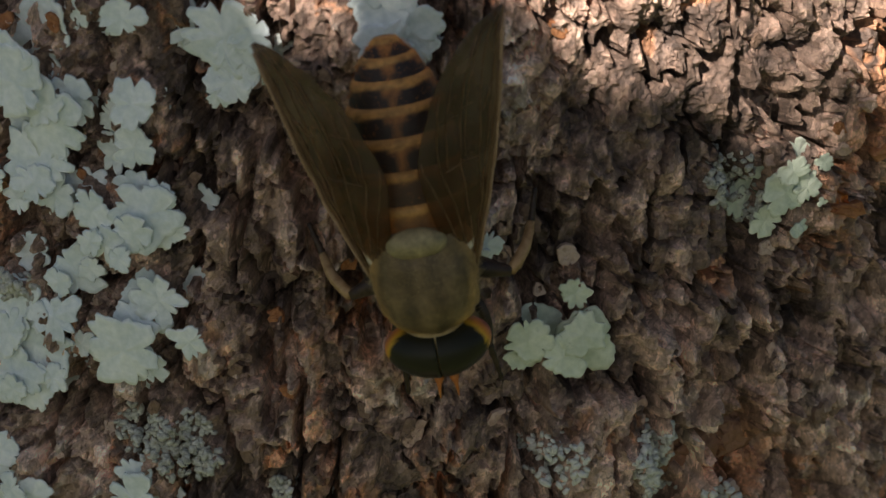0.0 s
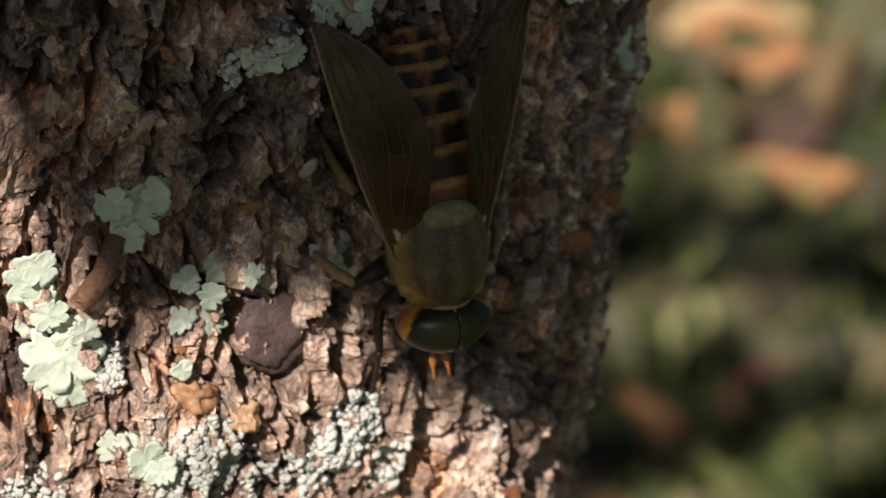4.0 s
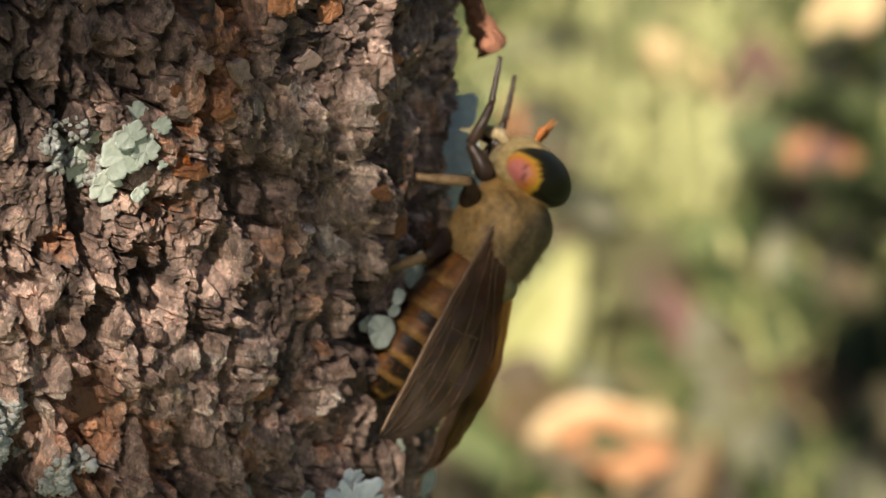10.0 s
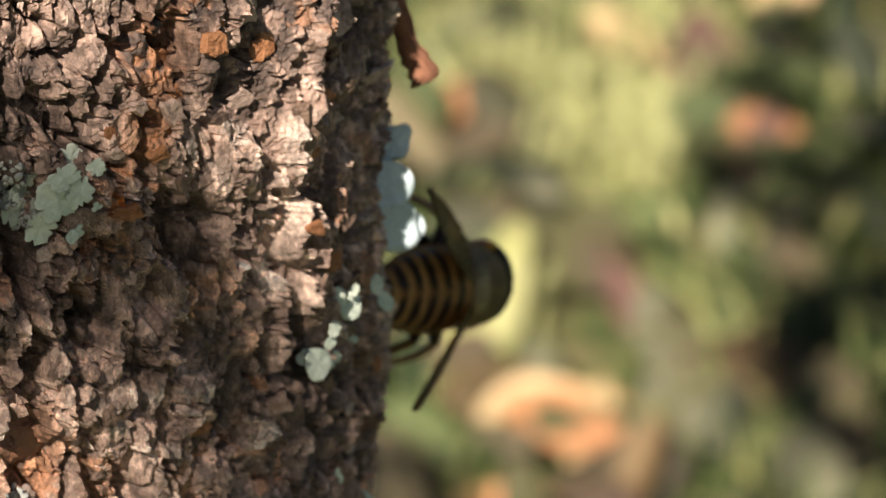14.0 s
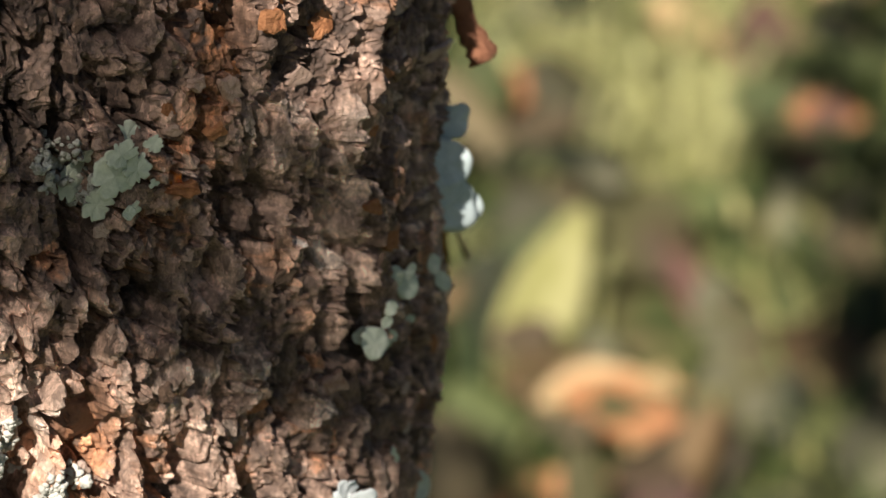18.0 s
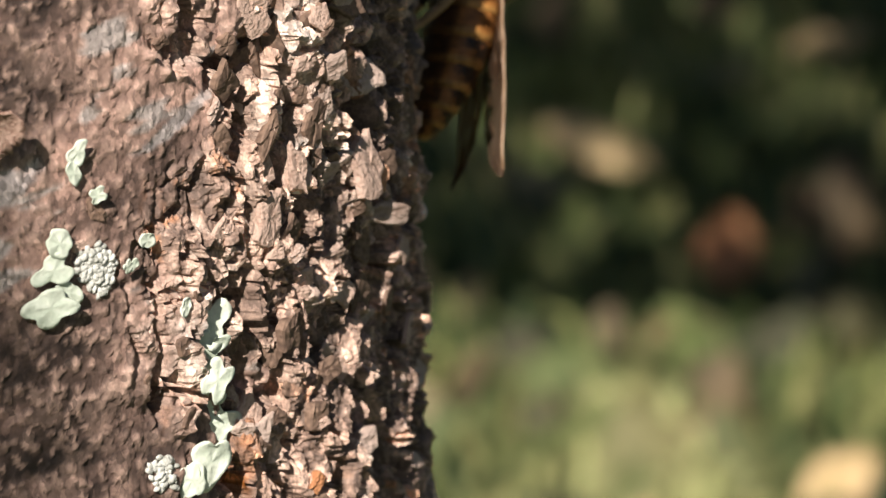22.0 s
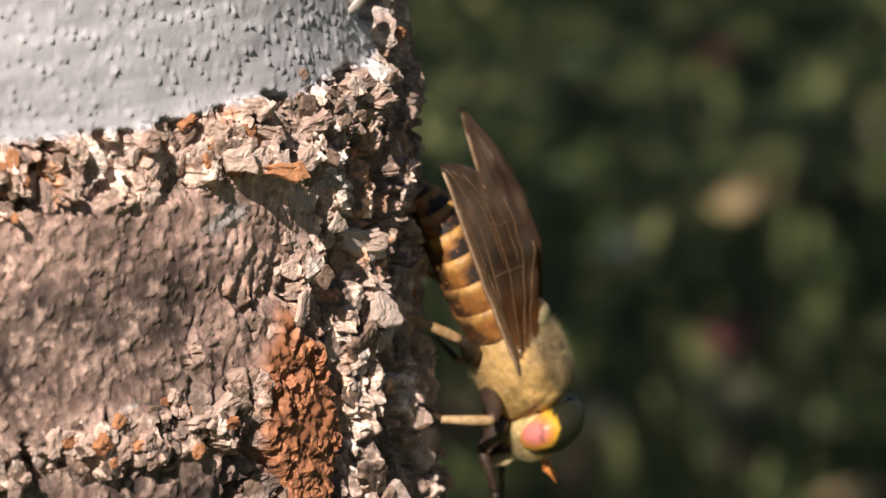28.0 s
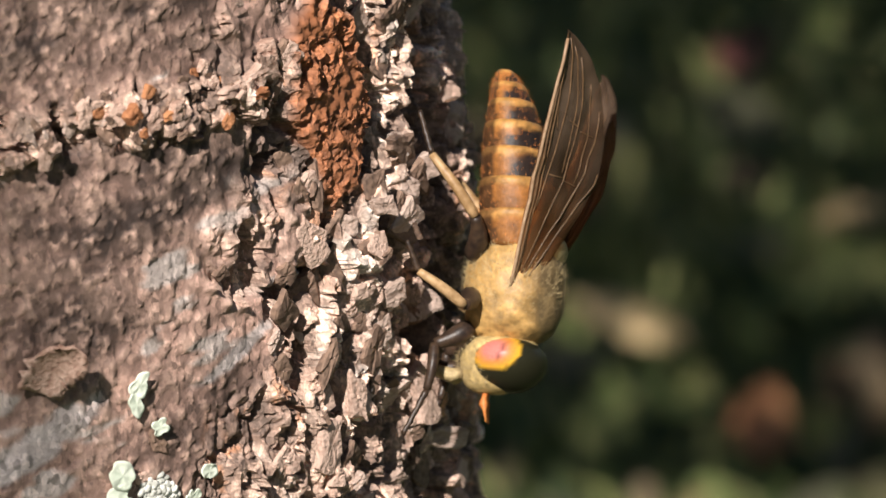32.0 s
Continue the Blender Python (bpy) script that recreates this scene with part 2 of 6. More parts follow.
def cells(u, v, seed):
    """Cell noise: distance to the nearest and the second nearest seed, two random values of the cell and the way to its seed."""
    i, j = np.floor(u), np.floor(v)
    f1, f2 = np.full(u.shape, 9.0), np.full(u.shape, 9.0)
    c1, c2, du, dv = (np.zeros(u.shape) for _ in range(4))
    for a in (-1, 0, 1):
        for b in (-1, 0, 1):
            x, y = i + a, j + b
            px, py = x + lattice(x, y, seed), y + lattice(x, y, seed + 7)
            d = np.hypot(px - u, py - v)
            near = d < f1
            f2 = np.where(near, f1, np.minimum(f2, d))
            c1 = np.where(near, lattice(x, y, seed + 13), c1)
            c2 = np.where(near, lattice(x, y, seed + 29), c2)
            du, dv = np.where(near, px - u, du), np.where(near, py - v, dv)
            f1 = np.where(near, d, f1)
    return f1, f2, c1, c2, du, dv


# ---- the trunk ----
AXIS_Z = (-500, -200, -90, -75, -60, -50, -40, -32, -22, -12, 0, 10, 18, 28, 38, 50, 60, 68, 75, 83, 90, 100, 110, 300, 1600)
AXIS_X = (-14, -9.9, -8.7, -6.4, -5.1, -4.2, -2.4, -1.0, -1.4, -0.6, -0.2, 0.3, 0.2, -0.9, -0.6, -0.9, -1.6, -2.4, -2.9, -2.5, -3.8, -4.7, -4.7, -6.4, -30)


def zones(th, z):
    """Weights of the trunk's kinds of bark: smooth brown, grey ring, brown ring, rust patch, mint crust."""
    wob = vnoise(th / 7.0, z / 5.0, 71) - 0.5
    wob2 = fbm(th / 2.2, z / 1.8, 77, 3) - 0.5
    line = wob * 1.6 + wob2 * 1.5
    brown = sstep(z + wob * 14, 14, 26) * (1 - sstep(z + line, 82.0, 83.0)) * (1 - sstep(th + wob * 26 + wob2 * 14 - 9 * sstep(z, 56, 68), 41, 52))
    ring = sstep(np.abs(z - 66.9 + line), 1.4, 2.2)
    brown = brown * np.where(th < 54, ring, 1)
    grey = sstep(z + line * 0.7, 86.9, 87.5) * (1 - sstep(z + line, 98.8, 100.2)) * (1 - sstep(th + wob2 * 8, 70, 76))
    top = sstep(z + line, 98.8, 100.2) * (1 - sstep(th + wob * 20, 62, 70))
    du, dz = np.radians(th - 54.5) * R0, z - 65.0
    rust = 1 - sstep(np.hypot(du / 5.0, dz / 8.4) + wob2 * 0.5, 0.75, 1.0)
    mu, mz = np.radians(th - 30.0) * R0, z - 114.0
    mint = 1 - sstep(np.hypot(mu / 10.0, mz / 6.6) + wob2 * 0.7, 0.85, 1.0)
    return brown, grey, top, rust, mint


def relief(th, z):
    """Height of the bark over the bare trunk in millimetres, and its colour."""
    u = np.radians(th) * R0
    wu = u + 1.3 * (fbm(u / 2.5, z / 2.5, 3, 3) - 0.5)
    wz = z + 1.6 * (fbm(u / 2.5, z / 2.5, 9, 3) - 0.5)
    brown, grey, top, rust, mint = zones(th, z)
    smooth = np.clip(brown * 0.96 + grey + top * 0.95 + rust * 0.7, 0, 1)
    rough = 1 - smooth
    f1, f2, p1, p2, pu, pv = cells(wu / 4.2, wz / 7.5, 1)
    g1, g2, c1, c2, cu, cv = cells(wu / 1.5, wz / 2.3, 2)
    k1, k2, q1, q2, ku, kv = cells(wu / 0.5, wz / 0.62, 5)

    def terrace(n, steps, edge):
        """Noise cut into flat steps with sharp ragged rims, as flaking bark has."""
        t = n * steps
        return np.floor(t) + sstep(t - np.floor(t), 0.0, edge)
    plates = fbm(wu / 2.7, wz / 4.4, 11, 5)
    level = terrace(plates, 13, 0.07)
    leaves = terrace(fbm(wu / 0.95 + p1 * 40, wz / 1.35, 14, 4), 8, 0.1)
    cleft = np.abs(fbm(wu / 3.4, wz / 8.5, 17, 4) - 0.5)
    cross = np.abs(fbm(wu / 4.5, wz / 2.6, 19, 4) - 0.5)
    crack = 1 - sstep(cleft, 0.014, 0.040) * (0.45 + 0.55 * sstep(cross, 0.008, 0.024))
    long_cleft = 1 - sstep(np.abs(fbm(wu / 5.6, wz / 19.0, 25, 4) - 0.5), 0.010, 0.046)
    grit = fbm(u / 0.35, z / 0.35, 21, 3) - 0.5
    h = rough * ((level - 6.5) * 0.33 + (leaves - 4) * 0.15 + (p1 - 0.5) * 0.6 + cv * (c2 - 0.3) * 0.7 + cu * (c1 - 0.5) * 0.7 - crack * 2.4 - long_cleft * 2.4)
    flecks = terrace(fbm(u / 0.9 + z * 0.25, z / 1.25, 31, 4), 9, 0.1)
    raised = sstep(fbm(u / 1.9, z / 1.6, 35, 4), 0.56, 0.57)
    thin = sstep(fbm(u / 0.55 + z * 0.2, z / 0.6, 37, 3), 0.61, 0.625)
    h = h + brown * ((flecks - 4.5) * 0.012 + raised * 0.09 + thin * 0.15 + 0.15 * (fbm(u / 6.4, z / 3.4, 33, 2) - 0.5))
    pim = np.maximum(0, 0.34 - k1) * (q2 > 0.66)
    h = h + grey * (pim * 0.85 + 0.3 * (fbm(u / 4.5, z / 2.4, 41, 2) - 0.5) + raised * 0.05)
    h = h + top * ((flecks - 4.5) * 0.02 + raised * 0.08 + thin * 0.12 + 0.3 * (fbm(u / 4.6, z / 1.4, 43, 3) - 0.5))
    h = h + rust * (0.7 + 0.35 * (q1 - 0.5) * sstep(k2 - k1, 0.02, 0.2) + 0.5 * grit) + mint * (0.25 + 0.3 * sstep(k2 - k1, 0, 0.2))
    h = h + 0.15 * grit * (0.15 + 0.85 * rough)
    h = h + 1.3 * sstep(th, 44, 56) * (1 - sstep(th + (p1 - 0.5) * 4, 60, 64)) * (1 - sstep(z, 18, 30)) * sstep(z, -90, -80)
    # colour
    big = fbm(u / 9.0, z / 9.0, 51, 3)
    sheet = lattice(np.floor(plates * 13), np.floor(p1 * 997), 91)
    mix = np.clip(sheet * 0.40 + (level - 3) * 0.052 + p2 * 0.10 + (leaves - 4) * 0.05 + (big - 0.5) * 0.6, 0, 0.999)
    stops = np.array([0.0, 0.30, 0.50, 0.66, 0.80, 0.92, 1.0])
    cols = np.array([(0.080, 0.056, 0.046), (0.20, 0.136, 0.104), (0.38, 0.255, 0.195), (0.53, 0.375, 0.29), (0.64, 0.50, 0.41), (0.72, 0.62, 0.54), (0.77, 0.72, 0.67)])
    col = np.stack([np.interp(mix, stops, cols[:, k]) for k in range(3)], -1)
    warm = np.zeros_like(th)
    for a, b, r in ((41.0, 9.0, 4.5), (39.0, 3.5, 3.5), (36.0, -0.5, 1.2), (0.0, -6.0, 5.0), (4.0, -20.0, 6.0), (30.0, -20.0, 6.0), (48.0, 26.0, 4.0), (45.0, 17.0, 4.0)):
        warm = np.maximum(warm, 1 - sstep(np.hypot(np.radians(th - a) * R0 * 1.3, z - b) / r, 0.3, 1.2))
    warm = warm * (sheet > 0.3) * 0.8 + (sheet > 0.93) * 0.7
    col = col * (1 - warm[..., None]) + np.array((0.44, 0.20, 0.095)) * (0.5 + c1[..., None]) * warm[..., None]

    def blend(col, w, c):
        w = w[..., None]
        return col * (1 - w) + c * w
    streaky = fbm(u / 9.0 + z * 0.08, z / 2.2 - u * 0.08, 65, 4)
    br = np.array((0.30, 0.19, 0.15)) * (0.70 + 0.30 * sstep(z, 38, 62)[..., None]) * (0.12 + 0.95 * sstep(big, 0.28, 0.72)[..., None] + 0.75 * sstep(streaky, 0.3, 0.75)[..., None]) * (0.70 + 0.065 * flecks[..., None])
    br = blend(br, np.clip(raised * 0.22 + thin * 0.55, 0, 0.7), np.array((0.46, 0.31, 0.24)))
    br = blend(br, 0.75 * sstep(streaky - 0.6 * np.abs(big - 0.5), 0.60, 0.66), np.array((0.42, 0.38, 0.35)))
    for a, b, ru, rz in ((23.8, 46.6, 6.0, 1.7), (42.2, 50.1, 4.6, 0.8)):
        du, dz = np.radians(th - a) * R0, z - b
        dz = dz - 0.42 * du
        br = blend(br, 0.8 * (1 - sstep(np.hypot(du / ru, dz / rz) + 1.2 * (streaky - 0.5) + 0.5 * (flecks - 4.5) * 0.1, 0.75, 1.05)), np.array((0.47, 0.42, 0.40)))
    col = blend(col, brown, br)
    streak = fbm(u / 14.0, z / 0.9, 61, 3)
    col = blend(col, grey, np.array((0.51, 0.475, 0.475)) * (0.46 + 0.92 * streak[..., None]))
    col = blend(col, top, np.array((0.27, 0.185, 0.135)) * (0.35 + 1.2 * streak[..., None]))
    col = blend(col, rust, np.array((0.31, 0.12, 0.052)) * (0.6 + 0.8 * q1[..., None]))
    col = blend(col, mint, np.array((0.54, 0.59, 0.50)) * (0.75 + 0.4 * q1[..., None]))
    return h, col


def trunk_points(th, z, lift=0.0):
    th, z = np.asarray(th, float), np.asarray(z, float)
    h, _ = relief(th, z)
    r = R0 + np.maximum(h, -3.6) + lift
    a = np.radians(th)
    return np.stack([np.interp(z, AXIS_Z, AXIS_X) + r * np.sin(a), -r * np.cos(a), z + Z0 * 1000], -1) * MM


def trunk_frame(th, z, lift=0.0, face=None):
    """Pose on the bark: z away from the trunk (or towards the bearing face), y up."""
    p = trunk_points([th], [z], lift)[0]
    a = radians(th if face is None else face)
    n = Vector((math.sin(a), -math.cos(a), 0))
    up = Vector((0, 0, 1))
    x = up.cross(n)
    return Matrix(((x.x, up.x, n.x, p[0]), (x.y, up.y, n.y, p[1]), (x.z, up.z, n.z, p[2]), (0, 0, 0, 1)))


def build_trunk():
    th = np.concatenate([np.arange(-180, -36, 4.0), np.arange(-36, 106, 0.25), np.arange(108, 180, 4.0)])
    z = np.concatenate([np.arange(-520, -106, 6.0), np.arange(-104, 126, 0.22), np.arange(126, 300, 5.0), np.arange(300, 1600, 40.0)])
    T, Z = np.meshgrid(th, z)
    mid = (np.abs(T - 35) < 68) & (Z > -103) & (Z < 125)
    T = T + np.where(mid, 0.10 * (np.random.RandomState(2).rand(*T.shape) - 0.5), 0)
    Z = Z + np.where(mid, 0.10 * (np.random.RandomState(3).rand(*T.shape) - 0.5), 0)
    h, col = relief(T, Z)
    r = R0 + np.maximum(h, -3.6)
    flare = 26 * np.clip((-300 - Z) / 200, 0, 1) ** 2
    a = np.radians(T)
    co = np.stack([np.interp(Z, AXIS_Z, AXIS_X) + (r + flare) * np.sin(a), -(r + flare) * np.cos(a), Z + Z0 * 1000], -1) * MM
    nz, nt = T.shape
    i, j = np.meshgrid(np.arange(nz - 1), np.arange(nt), indexing="ij")
    k = (j + 1) % nt
    quads = np.stack([i * nt + j, i * nt + k, (i + 1) * nt + k, (i + 1) * nt + j], -1).reshape(-1, 4)
    me = bpy.data.meshes.new("tree_trunk")
    me.vertices.add(nz * nt)
    me.vertices.foreach_set("co", co.reshape(-1).astype(np.float32))
    me.loops.add(quads.size)
    me.loops.foreach_set("vertex_index", quads.reshape(-1).astype(np.int32))
    me.polygons.add(len(quads))
    me.polygons.foreach_set("loop_start", np.arange(0, quads.size, 4, dtype=np.int32))
    me.update(calc_edges=True)
    brown, grey, top, rust, mint = zones(T, Z)
    calm = (np.clip(brown + grey + top, 0, 1) > 0.5).reshape(-1)
    me.polygons.foreach_set("use_smooth", calm[quads].all(axis=1))
    flaky = np.clip(1 - 0.89 * brown - 1.0 * grey - 0.89 * top - 0.4 * rust - 0.6 * mint, 0.0, 1)
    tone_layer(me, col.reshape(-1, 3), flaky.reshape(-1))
    me.materials.append(BARK)
    ob = new("tree_trunk", me)
    return tagged(ob, "rough flaking brown tree trunk with a smooth pale grey ring", "tree trunk")


trunk = build_trunk()


# ---- ground and distance ----
def ground_material():
    m, n, l, b = material("grassy ground", 0.9, 0.2)
    co = n.new("ShaderNodeTexCoord")
    a = n.new("ShaderNodeTexNoise")
    a.inputs["Scale"].default_value, a.inputs["Detail"].default_value = 14, 3
    f = n.new("ShaderNodeTexNoise")
    f.inputs["Scale"].default_value, f.inputs["Detail"].default_value = 60, 4
    ramp = n.new("ShaderNodeValToRGB")
    els = ramp.color_ramp.elements
    els[0].position, els[0].color = 0.34, (0.012, 0.018, 0.008, 1)
    els[1].position, els[1].color = 0.72, (0.17, 0.14, 0.07, 1)
    for p, c in ((0.46, (0.028, 0.044, 0.014, 1)), (0.55, (0.065, 0.085, 0.028, 1)), (0.63, (0.13, 0.13, 0.05, 1))):
        els.new(p).color = c
    add = n.new("ShaderNodeMath")
    add.operation = "MULTIPLY_ADD"
    add.inputs[1].default_value = 0.35
    l.new(co.outputs["Object"], a.inputs["Vector"])
    l.new(co.outputs["Object"], f.inputs["Vector"])
    l.new(f.outputs["Fac"], add.inputs[0])
    sub = n.new("ShaderNodeMath")
    sub.operation = "MULTIPLY_ADD"
    sub.inputs[1].default_value, sub.inputs[2].default_value = 1.0, -0.17
    l.new(a.outputs["Fac"], sub.inputs[0])
    l.new(sub.outputs[0], add.inputs[2])
    l.new(add.outputs[0], ramp.inputs["Fac"])
    l.new(ramp.outputs["Color"], b.inputs["Base Color"])
    bp = n.new("ShaderNodeBump")
    bp.inputs["Strength"].default_value, bp.inputs["Distance"].default_value = 0.6, 0.01
    l.new(f.outputs["Fac"], bp.inputs["Height"])
    l.new(bp.outputs["Normal"], b.inputs["Normal"])
    return m


def build_ground():
    g = np.concatenate([-np.geomspace(900, 4.2, 18), np.arange(-4, 4.01, 0.1), np.geomspace(4.2, 900, 18)])
    X, Y = np.meshgrid(g, g)
    H = 0.02 * (fbm(X / 0.7 + 50, Y / 0.7 + 50, 5, 3) - 0.5) * np.clip(6 - np.hypot(X, Y), 0, 1)
    n = len(g)
    faces = [(i * n + j, i * n + j + 1, (i + 1) * n + j + 1, (i + 1) * n + j) for i in range(n - 1) for j in range(n - 1)]
    return mesh_part("ground", np.stack([X, Y, H], -1).reshape(-1, 3).tolist(), faces, ground_material())


ground = tagged(build_ground(), "mossy lawn with dry litter under the tree", "ground", kind="structure")


# ---- lichens on the bark ----
def lobe_mesh(rnd, r, ragged=1.0):
    """One leafy lobe: scalloped outline, lifted wavy rim, real thickness. Lies in x and y, face towards z."""
    seg, rings = 36, 5
    k1, k2 = rnd.choice((2, 3, 4)), rnd.choice((5, 6, 7))
    a1, a2, e = rnd.uniform(0, 6.3), rnd.uniform(0, 6.3), rnd.uniform(-0.18, 0.18)
    d1, d2 = rnd.uniform(0.16, 0.32) * ragged, rnd.uniform(0.015, 0.05) * ragged
    w1, w2, up = rnd.uniform(0, 6.3), rnd.uniform(0, 6.3), rnd.uniform(0.10, 0.26)
    top, faces = [(0, 0, 0.05 * r)], []
    for q in range(1, rings + 1):
        s = q / rings
        for i in range(seg):
            a = 2 * math.pi * i / seg
            sc = 1 - d1 * abs(math.sin(k1 * a / 2 + a1)) ** 3 * 1.6 + d2 * math.cos(k2 * a + a2)
            rr = r * s * (1 + (sc - 1) * s)
            z = r * (0.05 - 0.10 * s + up * s ** 3 * (0.6 + 0.4 * math.cos(3 * a + w1)) + 0.05 * s * math.cos(5 * a + w2))
            top.append((rr * math.cos(a) * (1 + e), rr * math.sin(a) * (1 - e), z))
    n = len(top)
    th = 0.10 + 0.03 * r
    verts = top + [(x, y, z - th) for x, y, z in top]
    for i in range(seg):
        j = (i + 1) % seg
        faces += [(0, 1 + i, 1 + j), (n, n + 1 + j, n + 1 + i)]
        for q in range(rings - 1):
            a, b = 1 + q * seg + i, 1 + q * seg + j
            faces += [(a, a + seg, b + seg, b), (n + b, n + b + seg, n + a + seg, n + a)]
        a, b = 1 + (rings - 1) * seg + i, 1 + (rings - 1) * seg + j
        faces.append((a, n + a, n + b, b))
    return [(x * MM, y * MM, z * MM) for x, y, z in verts], faces


def thallus_mesh(rnd, r):
    """One leafy plate: broad rounded lobes parted by narrow notches, crenate margin, lifted wavy rim, real thickness."""
    seg, rings = 96, 6
    k = rnd.choice((4, 5, 6, 7))
    notches = [(6.283 * (i + rnd.uniform(-0.4, 0.4)) / k, rnd.uniform(0.16, 0.50), rnd.uniform(0.12, 0.28)) for i in range(k)]
    off, long_way, stretch = Vector((rnd.uniform(0, 90), rnd.uniform(0, 90), 0)), rnd.uniform(0, 3.14), rnd.uniform(0.75, 1.0)
    w1, w2, up = rnd.uniform(0, 6.3), rnd.uniform(0, 6.3), rnd.uniform(0.05, 0.15)

    def reach_at(a):
        way = Vector((math.cos(a), math.sin(a), 0))
        d = 1.06 + 0.42 * noise.noise(way * 1.1 + off) + 0.20 * noise.noise(way * 2.6 + off) + 0.09 * noise.noise(way * 6.5 + off)
        cut = 0.0
        for at, deep, wide in notches:
            gap = abs((a - at + math.pi) % (2 * math.pi) - math.pi)
            cut = max(cut, deep * (1 - gap / wide) ** 1.2 if gap < wide else 0.0)
        return max(0.3, d * (1 - cut) * (1 - (1 - stretch) * math.cos(a - long_way) ** 2))
    top, faces = [(0, 0, 0.04 * r)], []
    for q in range(1, rings + 1):
        s = q / rings
        for i in range(seg):
            a = 2 * math.pi * i / seg
            rr = r * reach_at(a) * s
            z = r * (0.04 - 0.06 * s + up * s ** 4 * (0.6 + 0.4 * math.cos(3 * a + w1)) + 0.035 * s * math.cos(5 * a + w2))
            top.append((rr * math.cos(a), rr * math.sin(a), z))
    n = len(top)
    th = 0.12 + 0.02 * r
    verts = top + [(x, y, z - th) for x, y, z in top]
    for i in range(seg):
        j = (i + 1) % seg
        faces += [(0, 1 + i, 1 + j), (n, n + 1 + j, n + 1 + i)]
        for q in range(rings - 1):
            a, b = 1 + q * seg + i, 1 + q * seg + j
            faces += [(a, a + seg, b + seg, b), (n + b, n + b + seg, n + a + seg, n + a)]
        a, b = 1 + (rings - 1) * seg + i, 1 + (rings - 1) * seg + j
        faces.append((a, n + a, n + b, b))
    return [(x * MM, y * MM, z * MM) for x, y, z in verts], faces


def leafy_lichen(lobes, mat, label, seed, face=None, tilt=9, lift=0.45, split=1.0):
    """A rosette of plates: each (bearing, height, radius in mm) on the trunk, the larger ones with smaller plates lapping over them."""
    rnd = random.Random(seed)
    base = new("leafy_lichen")
    base.matrix_world = trunk_frame(lobes[0][0], lobes[0][1], 0.0)
    tagged(base, label, "lichen", group="lichens on the trunk")
    inv = base.matrix_world.inverted()
    for k, (th, z, r) in enumerate(lobes):
        pieces = [(0.0, 0.0, r * 0.94 if r > split else r * 1.0)]
        if r > max(split, 1.6):
            a0 = rnd.uniform(0, 6.283)
            for i in range(2):
                a = a0 + 3.1 * i + rnd.uniform(-0.5, 0.5)
                d = r * rnd.uniform(0.55, 0.8)
                pieces.append((d * math.cos(a), d * math.sin(a), r * rnd.uniform(0.48, 0.66)))
        for i, (dx, dz, rr) in enumerate(pieces):
            verts, faces = thallus_mesh(rnd, rr) if r > split else lobe_mesh(rnd, rr, 1.0)
            ob = mesh_part("lobe", verts, faces, mat, base)
            lean = pose(0, 0, 0, rnd.uniform(-tilt, tilt) + dz / r * 6, rnd.uniform(-tilt, tilt) - dx / r * 6, rnd.uniform(0, 360))
            ob.matrix_local = inv @ trunk_frame(th + math.degrees(dx / R0), z + dz, lift + 0.22 * (i % 3) + 0.08 * (k % 3) + 0.08 * rr, face) @ lean
    return base


def disc_lichen(lobes, mat, label, seed, bearing, tilt=8, nod=0.25):
    """Smooth lobes that stand off the edge of the trunk: each (x, y, z, radius in mm), facing a bearing."""
    rnd = random.Random(seed)
    base = new("leafy_lichen")
    base.location = lobes[0][:3]
    tagged(base, label, "lichen", group="lichens on the trunk")
    a = radians(bearing)
    n = Vector((math.sin(a), -math.cos(a), nod)).normalized()
    turn = n.to_track_quat("Z", "Y").to_matrix().to_4x4()
    for x, y, z, r in lobes:
        verts, faces = lobe_mesh(rnd, r, 0.3)
        ob = mesh_part("lobe", verts, faces, mat, base)
        ob.matrix_local = Matrix.Translation(Vector((x, y, z)) - base.location) @ turn @ pose(0, 0, 0, rnd.uniform(-tilt, tilt), rnd.uniform(-tilt, tilt), rnd.uniform(0, 360))
    return base


